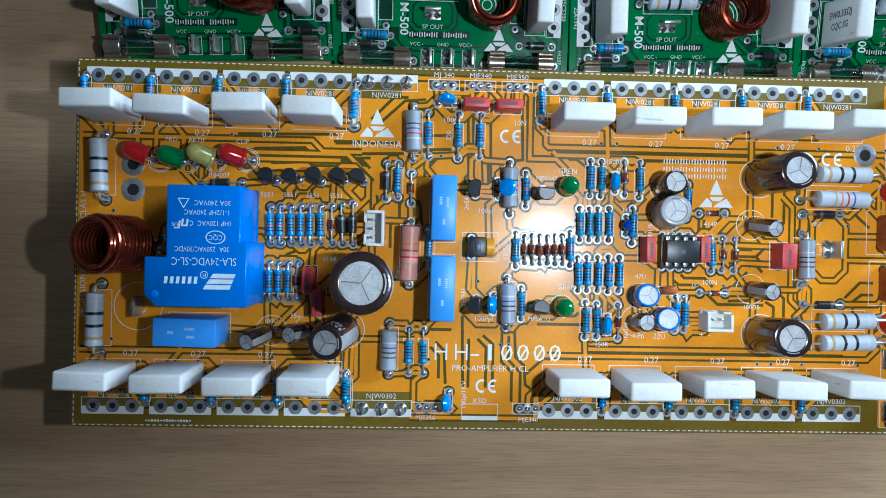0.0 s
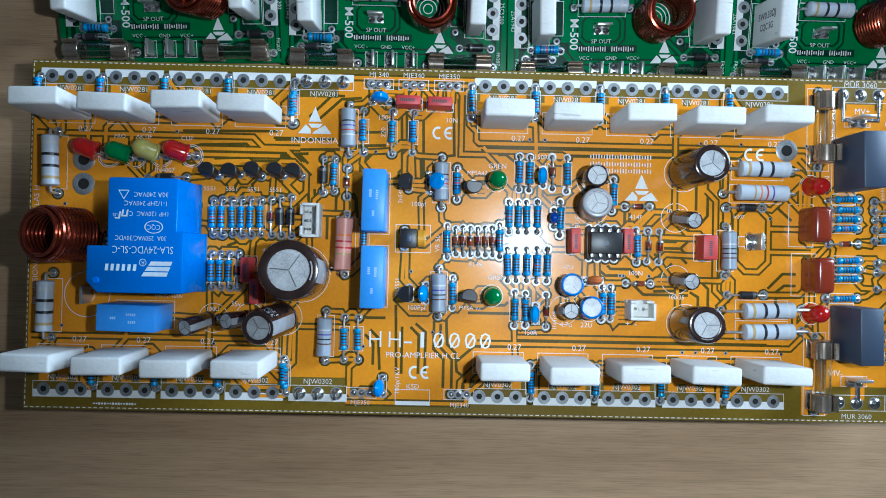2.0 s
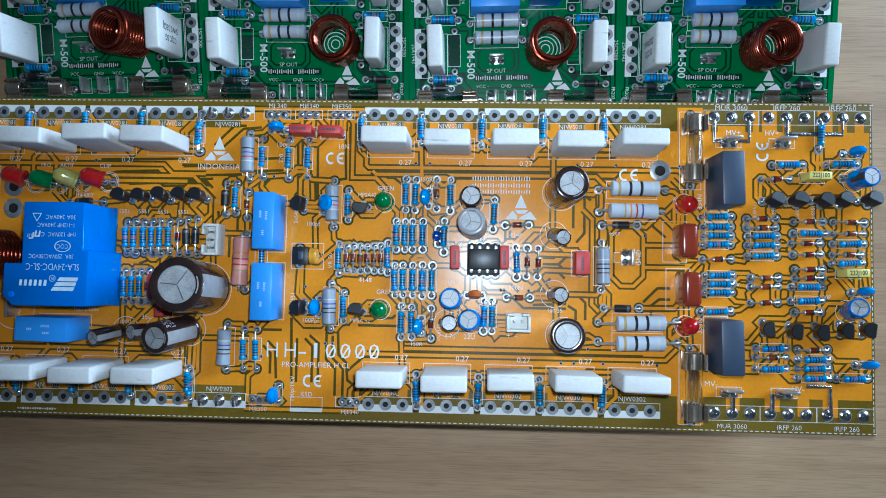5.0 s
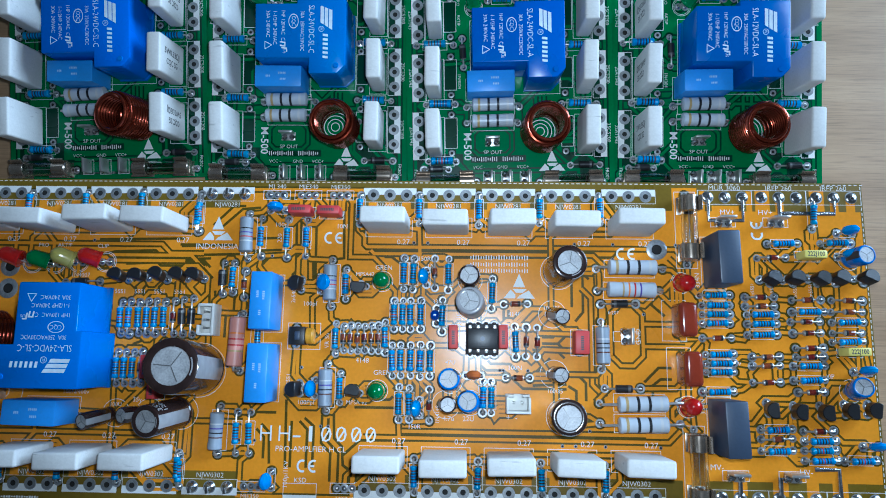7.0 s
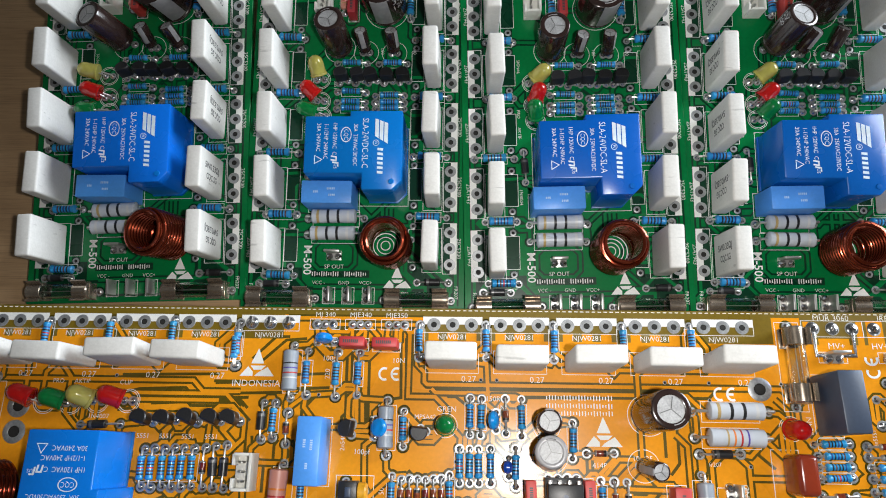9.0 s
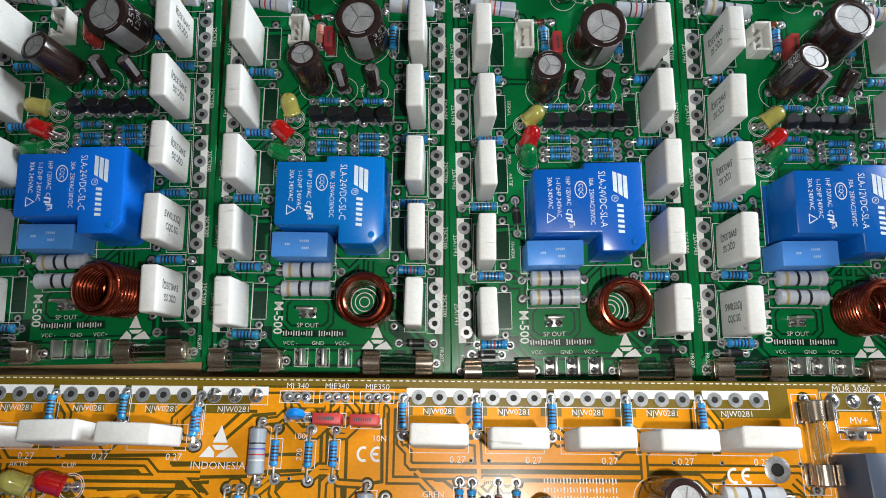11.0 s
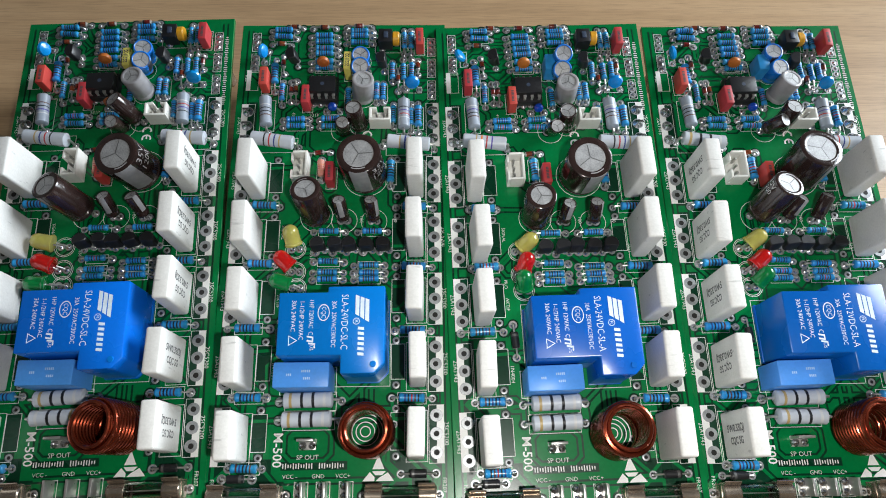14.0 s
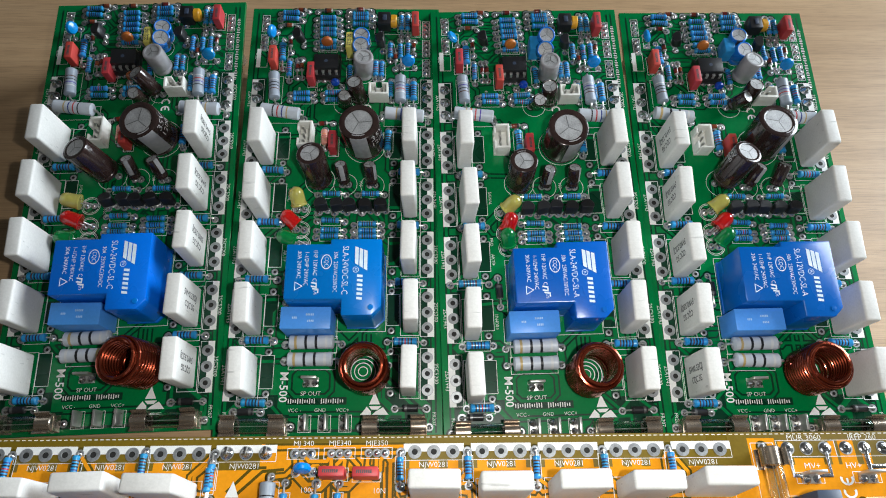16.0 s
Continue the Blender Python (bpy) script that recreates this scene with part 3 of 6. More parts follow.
def fuse_clip():
    """A sprung metal strip bent round the cap, on a flat foot, its lips turned out."""
    line = [(3.3, 7.1), (2.9, 6.7), (2.5, 6.0)]
    line += [(2.95 * math.cos(radians(a)), 4.3 + 2.95 * math.sin(radians(a))) for a in (25, 5, -15, -35, -55)]
    line += [(1.6, 0.9), (1.5, 0.35)]
    line += [(-p, q) for p, q in line[::-1]]
    vs, fs = [], []
    for i, (p, q) in enumerate(line):
        a, c = line[max(i - 1, 0)], line[min(i + 1, len(line) - 1)]
        d = math.hypot(c[0] - a[0], c[1] - a[1])
        nx, nz = (c[1] - a[1]) / d * 0.2, -(c[0] - a[0]) / d * 0.2
        vs += [(-2.4, p - nx, q - nz), (2.4, p - nx, q - nz), (2.4, p + nx, q + nz), (-2.4, p + nx, q + nz)]
    for i in range(len(line) - 1):
        for k in range(4):
            n = (k + 1) % 4
            fs.append((4 * i + k, 4 * i + n, 4 * i + 4 + n, 4 * i + 4 + k))
    fs += [(0, 1, 2, 3), (len(vs) - 1, len(vs) - 2, len(vs) - 3, len(vs) - 4)]
    return merge((vs, fs, [0] * len(fs)), block(5.6, 5.6, 0.1, 0.45, 0.1), block(0.3, 5.0, 0.4, 4.8, 0.1, 2.8))


def fuse(b, x, y, turn):
    root = thing("fuse", b.at(x, y, 0, turn), "glass tube fuse held in two shiny metal clips", "fuse", "glass fuses")
    part("tube", mesh("fuse_tube", lambda: lathe([(2.45, -10), (2.5, -9.9), (2.5, 9.9), (2.45, 10), (2.0, 10), (2.0, -10)], 20, None, "x"), [GLASS]), root, mm(0, 0, 4.3), "clear glass tube")
    part("wire", mesh("fuse_wire", lambda: tube([(-9, 0, 0), (-3, 0, -0.4), (3, 0, -0.4), (9, 0, 0)], 0.15, 6), [STEEL]), root, mm(0, 0, 4.3))
    cap = mesh("fuse_cap", lambda: lathe([(0, -10.4), (2.3, -10.4), (2.62, -10.1), (2.62, -5.4), (2.52, -5.3)], 20, None, "x"), [NICKEL])
    clip = mesh("fuse_clip", fuse_clip, [NICKEL])
    b.comp += 1
    c, s = math.cos(radians(turn)), math.sin(radians(turn))
    for k in (-1, 1):
        part("cap", cap, root, mm(0, 0, 4.3, 0, 0, 0 if k < 0 else 180))
        part("clip", clip, root, mm(k * 7.6, 0, 0, 0, 0, 0 if k > 0 else 180))
        b.pad(x + c * k * 11.3, y + s * k * 11.3)
    if abs(turn) == 90:
        b.lines.append(("rect", x, y, 6.8, 25))


def trimmer(b, x, y, turn):
    root = thing("trimmer", b.at(x, y, 0, turn), "black trimmer with a yellow adjuster", "trimmer", "trimmers")
    # the slate block on the case is a glint put into shape and colour
    part("case", mesh("trimmer_case", lambda: merge(block(5.0, 5.6, 0.2, 5.2, 0.25, -1.2), slot(block(1.6, 2.6, 5.2, 5.6, 0.15, -1.0), 1)), [BLACK, SLATE]), root)
    part("adjuster", mesh("trimmer_adjuster", lambda: lathe([(2.3, 1.4), (2.5, 1.6), (2.5, 3.4), (2.2, 3.8), (0, 3.8)], 18, None, "x"), [TRIM]), root, mm(0, 0, 2.9), "amber plastic wheel")
    b.comp += 1
    for p in ((-2.5, -2.5), (-2.5, 2.5), (2.6, 0)):
        c, s = math.cos(radians(turn)), math.sin(radians(turn))
        b.pad(x + c * p[0] - s * p[1], y + s * p[0] + c * p[1])
    b.lines.append(("rect", x, y, 10.5, 8.4) if turn == 0 else ("rect", x, y, 8.4, 10.5))


def text_width(cu):
    ob = bpy.data.objects.new("ruler", cu)
    me = bpy.data.meshes.new_from_object(ob)
    xs = [v.co.x for v in me.vertices]
    bpy.data.objects.remove(ob)
    bpy.data.meshes.remove(me)
    return max(xs) - min(xs)


def lettering(b, text, x, y, size, turn=0, parent=None, m=None, ink=None, align="CENTER", wide=None):
    """Printed words as flat text, centred at a place on the board or on a thing."""
    key = ("text", text, align, ink.name if ink else "silk")
    if key not in MESHES:
        cu = bpy.data.curves.new("lettering", "FONT")
        cu.body, cu.align_x, cu.align_y, cu.resolution_u, cu.size = text, align, "CENTER", 2, 1.0
        if ink == PRINT:
            cu.offset = 0.022
        elif ink == RELAYINK:
            cu.offset = -0.008
        elif not ink:
            cu.offset = 0.012 if text == "M-500" else -0.010
        cu.materials.append(ink or SILK)
        MESHES[key] = cu
    ob = new("lettering", MESHES[key])
    ob.parent = parent
    sc = Matrix.Diagonal(((wide / text_width(MESHES[key]) if wide else size) * S, size * S, S, 1))
    ob.matrix_basis = (m if m else mm(x, y, 0.09, 0, 0, turn)) @ sc
    return ob


RELAY = [(-15.6, 11.1), (-15.6, -7.6), (2.9, -7.6), (2.9, -13.0), (12.6, -13.0), (15.6, -10.0), (15.6, 12.9), (-1.2, 12.9), (-1.2, 11.1)]


def relay(b, x, y, turn, volts, lean=0):
    label = "big blue plastic power relay with white printing"
    blue = RELAYBLUE
    if volts[1] == "A":
        label, blue = "big deep blue plastic power relay with white printing", RELAYNAVY
    root = thing("relay", b.at(x, y, abs(lean) * 0.2, turn) @ mm(0, 0, 0, 0, lean), label, "relay", "power relays")
    case = part("case", mesh(("relay_case", blue.name), lambda: merge(prism(RELAY, 1.2, 19.0, 0.5), slot(lathe([(0.9, 19.02), (0.7, 18.9), (0, 18.9)], 12), 0)), [blue]), root)
    part("base", mesh(("relay_base", blue.name), lambda: prism([(p * 1.015, q * 1.015) for p, q in RELAY], 0.1, 1.4, 0.1), [blue]), root)
    part("stud", mesh(("relay_stud", blue.name), lambda: lathe([(0.95, 19.0), (0.85, 19.25), (0, 19.3)], 14), [blue]), case, mm(12.3, -10.3, 0))
    ink = 19.06
    for text, px, py, size, wide in (("SLA-%sVDC-SL-%s" % volts, 3.8, 2.1, 2.9, 16.3), ("30A  250VAC/30VDC", 0.7, 1.5, 1.9, 13.7), ("1HP 120VAC  C", -5.9, 3.6, 1.9, 10.4), ("US", -5.5, -5.4, 1.3, 1.5), ("1-1/2HP 240VAC", -8.7, 2.7, 1.9, 11.3), ("30A 240VAC", -11.1, 4.0, 1.9, 9.2), ("CQC", -2.3, 4.9, 1.9, 3.4), ("R", 7.3, 2.2, 1.2, 0.9)):
        lettering(b, text, 0, 0, size, 0, case, mm(px, py, ink, 0, 0, -90), RELAYINK, wide=wide)

    def marks():
        hoop = lambda x, y, r, w, n, stretch: moved(ring(0, 0, r - w, r, 0, n), Matrix.Translation((x, y, ink)) @ Matrix.Diagonal((1, stretch, 1, 1)))
        flat = lambda *pts: ([(p, q, ink) for p, q in pts], [tuple(range(len(pts)))], [0])
        out = [hoop(-2.3, 4.9, 1.75, 0.22, 28, 1.45), hoop(7.3, 2.2, 1.0, 0.17, 20, 1.0), moved(hoop(0, 0, 1.75, 0.4, 3, 1.0), Matrix.Translation((-11.3, -3.3, 0)))]
        for k in range(3):
            x0, x1 = 6.95 + 1.45 * k, 8.1 + 1.45 * k
            edge = lambda x: (4.4 - 0.63 * (x - 6.95), 10.2 - 0.38 * (x - 6.95))
            (l0, r0), (l1, r1) = edge(x0), edge(x1)
            out.append(flat((x0, l0), (x1, l1), (x1, r1), (x0, r0)))
        for k in range(6):
            y0 = 0.6 - k * 1.5
            out.append(flat((7.8, y0), (7.8, y0 - 0.85), (9.6, y0 - 1.05), (9.6, y0 - 0.2)))
        # the two joined letters of the approval mark
        out += [flat((-6.9, -1.9), (-5.2, -2.2), (-5.2, -2.7), (-6.9, -2.4)), flat((-6.9, -3.1), (-5.2, -3.4), (-5.2, -3.9), (-6.9, -3.6)), flat((-5.4, -2.2), (-5.0, -2.2), (-5.0, -3.9), (-5.4, -3.9)), flat((-6.4, -3.9), (-4.4, -4.2), (-4.4, -4.7), (-6.4, -4.4)), flat((-4.8, -4.3), (-4.4, -4.3), (-4.4, -5.6), (-4.8, -5.6))]
        return merge(*out)
    part("printed_mark", mesh("relay_marks", marks, [RELAYINK], False), case, None, "white printed marks")
    b.comp += 1
    for p in ((-12, 8), (12, 10), (10, -9), (-12, -4)):
        b.pad(x + p[0] * (1 if turn == 0 else 0.5), y + p[1] * (1 if turn == 0 else 0.5))


def cement(b, x, y, along_y, printed=0):
    rnd = b.seed
    sx, sy = (5.0, 13.6) if along_y else (13.6, 5.0)
    root = thing("cement_resistor", b.at(x + rnd.uniform(-0.3, 0.3), y + rnd.uniform(-0.3, 0.3), 0, rnd.uniform(-1.8, 1.8)), "white ceramic block resistor standing on two legs", "resistor", "white block resistors on the " + b.name)
    lean = tilt(rnd.uniform(-0.03, 0.03), rnd.uniform(-0.03, 0.03), 1)
    body = part("body", mesh(("cement_body", along_y), lambda: block(sx, sy, 0.9, 19.6, 0.75, segments=3), [CEMENT]), root, lean)
    leg = mesh("cement_leg", lambda: merge(tube([(0, 0, -0.3), (0, 0, 1.2)], 0.4, 6), lathe([(1.3, 1.2), (1.2, 0.7), (0.8, 0.3), (0.4, 0.25)], 10)), [CEMENT])
    b.comp += 1
    for k in (-5.2, 5.2):
        p = (0, k) if along_y else (k, 0)
        part("leg", leg, root, mm(*p, 0))
        b.pad(x + p[0], y + p[1])
    if printed:
        face = Matrix(((0, 0, printed, 0), (0, -1, 0, 0), (printed, 0, 0, 0), (0, 0, 0, 1)))
        face = face @ Matrix.Rotation(math.pi * (rnd.random() < 0.35), 4, "Z")
        for text, q in (("5W0.33ΩJ", 1.6), ("CQC SG", -1.9)):
            lettering(b, text, 0, 0, 2.9, 0, body, mm(printed * (sx / 2 + 0.04), q, 10.2) @ face, PRINT, wide=11.5 if "W" in text else 8.6)
    b.lines.append(("rect", x, y, sx + 1.6, sy + 1.6))


def footprint(filled, strip=True):
    """Three drilled pads, open or soldered shut, in a white printed strip or in a thin outline."""
    flat = lambda x0, x1, y0, y1: ([(x0, y0, 0.07), (x1, y0, 0.07), (x1, y1, 0.07), (x0, y1, 0.07)], [(0, 1, 2, 3)], [0])
    out = [flat(-3.2, 14.1, 0.1, 2.35) if strip else flat(-3.2, 14.1, 2.2, 2.35)]
    for x0, x1, y0, y1 in ((-3.2, 14.1, -2.4, -2.25), (-3.2, -3.05, -2.25, 0.1 if strip else 2.2), (13.95, 14.1, -2.25, 0.1 if strip else 2.2)):
        out.append(flat(x0, x1, y0, y1))
    for k in range(3):
        t = Matrix.Translation((k * 5.45, 0, 0))
        out.append(slot(moved(lathe([(1.95, 0.09), (1.9, 0.13), (0.95, 0.13), (0.85, 0.05)], 22), t), 1))
        if filled and strip:
            out.append(slot(moved(lathe([(1.7, 0.14), (1.3, 0.5), (0.8, 1.2), (0.55, 2.0), (0, 2.1)], 14), t), 3))
            out.append(slot(moved(block(0.8, 1.9, 0.5, 2.3, 0.1, 0.1, 0.6), t), 3))
        elif filled:
            # a low uneven dome of solder with the stub of a leg in it
            out.append(slot(moved(lathe([(1.75, 0.14), (1.5, 0.34), (1.0, 0.52), (0.5, 0.50), (0, 0.42)], 16), t @ Matrix.Translation((0.1 * k - 0.1, 0.12 - 0.1 * k, 0))), 3))
            out.append(slot(moved(block(0.7, 1.5, 0.3, 0.95, 0.15, 0.2), t @ Matrix.Rotation(0.9 * k - 0.6, 4, "Z")), 3))
        else:
            out.append(slot(moved(lathe([(0.86, 0.135), (0, 0.1355)], 16), t), 2))
    return merge(*out)


# ---- boards: laminate, copper, print ----
def quad(x0, y0, x1, y1, z):
    return [(x0, y0, z), (x1, y0, z), (x1, y1, z), (x0, y1, z)], [(0, 1, 2, 3)], [0]


def ribbon(path, w, z):
    """A flat strip along a path with mitred corners."""
    vs, fs = [], []
    pts = [Vector(p) for p in path]
    for i, p in enumerate(pts):
        a = (p - pts[i - 1]).normalized() if i else (pts[1] - p).normalized()
        c = (pts[i + 1] - p).normalized() if i < len(pts) - 1 else a
        n = Vector((-a.y - c.y, a.x + c.x))
        n = n.normalized() if n.length > 1e-6 else Vector((-a.y, a.x))
        k = w / 2 / max(0.5, n.dot(Vector((-a.y, a.x))))
        vs += [(p.x + n.x * k, p.y + n.y * k, z), (p.x - n.x * k, p.y - n.y * k, z)]
    for i in range(len(pts) - 1):
        fs.append((2 * i + 1, 2 * i + 3, 2 * i + 2, 2 * i))
    return vs, fs, [0] * len(fs)


def frame_lines(x, y, sx, sy, z, w=0.16):
    a, c = sx / 2, sy / 2
    return [quad(x - a, y - c, x + a, y - c + w, z), quad(x - a, y + c - w, x + a, y + c, z), quad(x - a, y - c + w, x - a + w, y + c - w, z), quad(x + a - w, y - c + w, x + a, y + c - w, z)]


def route(pads, x0, y0, x1, y1, reach, seed, step=1.27):
    """Tracks from pad to pad on a grid, never crossing one another."""
    rnd = random.Random(seed)
    nx, ny = int((x1 - x0) / step), int((y1 - y0) / step)
    cell = lambda p: (max(0, min(nx, round((p[0] - x0) / step))), max(0, min(ny, round((p[1] - y0) / step))))
    owner, used, nets = {}, set(), []
    for i, p in enumerate(pads):
        owner.setdefault(cell(p), i)
    order = list(range(len(pads)))
    rnd.shuffle(order)
    for i in order:
        p = pads[i]
        near = sorted((abs(q[0] - p[0]) + abs(q[1] - p[1]) + rnd.uniform(0, reach * 0.7), j) for j, q in enumerate(pads) if q[2] != p[2] and abs(q[0] - p[0]) + abs(q[1] - p[1]) < reach)
        left = 1 + (rnd.random() < 0.22)
        for _, j in near[:4]:
            start, goal = cell(p), cell(pads[j])
            if start == goal:
                continue
            front, came, done = [start], {start: None}, False
            for c in front:
                if c == goal:
                    done = True
                    break
                if len(front) > 2600:
                    break
                for dx, dy in ((1, 0), (-1, 0), (0, 1), (0, -1), (1, 1), (-1, 1), (1, -1), (-1, -1)):
                    n = (c[0] + dx, c[1] + dy)
                    if n in came or not (0 <= n[0] <= nx and 0 <= n[1] <= ny):
                        continue
                    if n != goal and (n in used or n in owner):
                        continue
                    if dx and dy and ((c[0] + dx, c[1]) in used and (c[0], c[1] + dy) in used):
                        continue
                    came[n] = c
                    front.append(n)
            if not done:
                continue
            path, c = [], goal
            while c:
                path.append(c)
                c = came[c]
            used.update(path[1:-1])
            keep = [path[0]] + [path[k] for k in range(1, len(path) - 1) if (path[k][0] - path[k - 1][0], path[k][1] - path[k - 1][1]) != (path[k + 1][0] - path[k][0], path[k + 1][1] - path[k][1])] + [path[-1]]
            line = [(x0 + a * step, y0 + c * step) for a, c in keep]
            line[0], line[-1] = (pads[j][0], pads[j][1]), (p[0], p[1])
            if len(line) > 1:
                nets.append(line)
            left -= 1
            if left == 0:
                break
    return nets


def finish_board(b, root, x0, y0, x1, y1, gap, mask, reach, extra_lines, nets_extra, dark_rects):
    """The copper, the solder and the print that belong to one board."""
    nets = nets_extra + route(b.pads, x0 + 2, y0 + 5, x1 - 2, y1 - 5, reach, b.name)
    dark, copper = [], []
    for x, y, *_ in b.pads:
        dark.append(moved(lathe([(1.85, 0.016), (0, 0.0161)], 14), Matrix.Translation((x, y, 0))))
    for r in dark_rects:
        dark.append(quad(*r, 0.018))
    for k, line in enumerate(nets):
        dark.append(ribbon(line, 2.25, 0.020 + k * 0.00008))
        copper.append(ribbon(line, 1.0, 0.045 + k * 0.00008))
    part("track_gap", mesh(("track_gap", b.name), lambda: merge(*dark), [gap], False), root)
    part("track", mesh(("track", b.name), lambda: merge(*copper), [mask], False), root)
    blob = lathe([(1.36, 0.07), (1.30, 0.12), (0.98, 0.13), (0.80, 0.10), (0.56, 0.26), (0.36, 0.50), (0.0, 0.58)], 14, [0, 0, 0, 1, 1, 1])
    joints = [moved(blob, Matrix.Translation((x, y, 0)) @ Matrix.Diagonal((k, k, 0.7 + 0.5 * b.seed.random(), 1))) for x, y, *_ in b.pads for k in (b.seed.uniform(0.85, 1.1),)]
    tagged(part("solder_joints", mesh(("solder_joints", b.name), lambda: merge(*joints), [PADGREY, SOLDER]), root, None, "shiny solder joints"), kind="stuff")
    lines = list(extra_lines)
    for kind, x, y, p, q in b.lines:
        lines += frame_lines(x, y, p, q, 0.08) if kind == "rect" else [ring(x, y, p - 0.16, p, 0.08, 28)]
    tagged(part("silkscreen", mesh(("silkscreen", b.name), lambda: merge(*lines), [SILK], False), root, None, "white printed outlines"), kind="stuff")


def bars(x, y, n, w, h, along=True, pitch=None):
    """A row of plain printed bars in place of words."""
    pitch = pitch or w * 1.35
    out = []
    for k in range(n):
        t = (k - (n - 1) / 2) * pitch
        cx, cy = (x + t, y) if along else (x, y + t)
        tall = h * (1.0, 0.55, 0.8, 0.6, 0.95)[(k * 7 + n) % 5]
        a, c = (w / 2, tall / 2) if along else (tall / 2, w / 2)
        out.append(quad(cx - a, cy - c, cx + a, cy + c, 0.085))
    return out


def warning_triangle(x, y, s):
    tri = lambda pts: ([(x + p * s, y + q * s, 0.085) for p, q in pts], [(0, 1, 2)] if len(pts) == 3 else [(0, 1, 2, 3)], [0])
    return [tri([(-0.19, 0.36), (0.19, 0.36), (0, 0.80)]), tri([(-0.5, 0), (-0.12, 0), (-0.12, 0.12), (-0.27, 0.28)]), tri([(-0.08, 0), (0.5, 0), (0.30, 0.26), (0.02, 0.10)]), tri([(-0.10, 0.18), (0.12, 0.18), (0.24, 0.30), (-0.2, 0.30)])]


def ce_mark(x, y, s, turn=0):
    """The two open rings of the conformity mark."""
    out = []
    for cx in (-0.45, 0.45):
        vs, fs = [], []
        for k in range(15):
            a = radians(65 + 230 * k / 14)
            vs += [(cx * s + r * s * math.cos(a) * 0.9, r * s * math.sin(a), 0.086) for r in (0.5, 0.33)]
        for k in range(14):
            fs.append((2 * k, 2 * k + 1, 2 * k + 3, 2 * k + 2))
        out.append((vs, fs, [0] * 14))
    out.append(quad(0.12 * s, -0.08 * s, 0.52 * s, 0.08 * s, 0.086))
    return [moved(p, Matrix.Translation((x, y, 0)) @ Matrix.Rotation(radians(turn), 4, "Z")) for p in out]


def drill(x, y, r0, r1):
    return [moved(lathe([(r1, 0.06), (r1 - 0.1, 0.12), (r0 + 0.1, 0.12), (r0, 0.05)], 26), Matrix.Translation((x, y, 0))), slot(moved(lathe([(r0 + 0.02, 0.122), (0, 0.1221)], 20), Matrix.Translation((x, y, 0))), 1)]


def plane_board(name, m, x0, y0, x1, y1, top, label):
    root = thing(name, m, label, "circuit board", "green boards" if "green" in label else "")
    part("laminate", mesh(("laminate", label), lambda: block(x1 - x0, y1 - y0, -1.6, 0, 0.12, (x0 + x1) / 2, (y0 + y1) / 2, 1), [top]), root)
    return root


# ---- the table, and an unseen room added round it for bounce light ----
def slab(name, x0, y0, z0, x1, y1, z1, material, label, category, kind=""):
    bm = bmesh.new()
    bmesh.ops.create_cube(bm, size=1, matrix=Matrix.Translation(((x0 + x1) / 2, (y0 + y1) / 2, (z0 + z1) / 2)) @ Matrix.Diagonal((x1 - x0, y1 - y0, z1 - z0, 1)))
    me = bpy.data.meshes.new(name)
    bm.to_mesh(me)
    bm.free()
    me.materials.append(material)
    return tagged(new(name, me), label, category, kind=kind)


FLOOR = mat("grey_floor_tile", (0.35, 0.33, 0.30), 0.5, grain=0.06, scale=8, big=2)
X0, X1, Y0, Y1, Z0, Z1 = -1.0, 1.25, -0.85, 1.15, -0.75, 1.5
slab("floor", X0, Y0, Z0 - 0.05, X1, Y1, Z0, FLOOR, "plain grey floor under the table", "floor", "structure")
slab("ceiling", X0, Y0, Z1, X1, Y1, Z1 + 0.1, PLASTER, "plain pale ceiling", "ceiling", "structure")
slab("wall_south", X0, Y0 - 0.1, Z0, X1, Y0, Z1, PLASTER, "plain pale plaster wall", "wall", "structure")
slab("wall_north", X0, Y1, Z0, X1, Y1 + 0.1, Z1, PLASTER, "plain pale plaster wall", "wall", "structure")
slab("wall_west", X0 - 0.1, Y0, Z0, X0, Y1, Z1, PLASTER, "plain pale plaster wall", "wall", "structure")
# the window wall: four pieces round an opening
WY0, WY1, WZ0, WZ1 = 0.14, 0.82, 0.10, 0.84
slab("wall_east_low", X1, Y0, Z0, X1 + 0.12, Y1, WZ0, PLASTER, "plain pale plaster wall below the window", "wall", "structure")
slab("wall_east_high", X1, Y0, WZ1, X1 + 0.12, Y1, Z1, PLASTER, "plain pale plaster wall above the window", "wall", "structure")
slab("wall_east_near", X1, Y0, WZ0, X1 + 0.12, WY0, WZ1, PLASTER, "plain pale plaster wall beside the window", "wall", "structure")
slab("wall_east_far", X1, WY1, WZ0, X1 + 0.12, Y1, WZ1, PLASTER, "plain pale plaster wall beside the window", "wall", "structure")

table = thing("table", pose(0.14, 0.12, 0), "wooden table with a greyish brown wood grain top", "table")
tm = bpy.data.meshes.new("table_top")
bm = bmesh.new()
bmesh.ops.create_cube(bm, size=1, matrix=Matrix.Translation((0, 0, -0.0125)) @ Matrix.Diagonal((1.2, 0.8, 0.025, 1)))
bmesh.ops.bevel(bm, geom=bm.edges[:], offset=0.002, segments=2, affect="EDGES")
bm.to_mesh(tm)
bm.free()
tm.materials.append(WOOD)
part("table_top", tm, table)
leg_mesh = mesh("table_leg", lambda: block(50, 50, -750, -25, 3), [WOOD])
for sx in (-0.55, 0.55):
    for sy in (-0.35, 0.35):
        part("leg", leg_mesh, table, pose(sx, sy, 0))

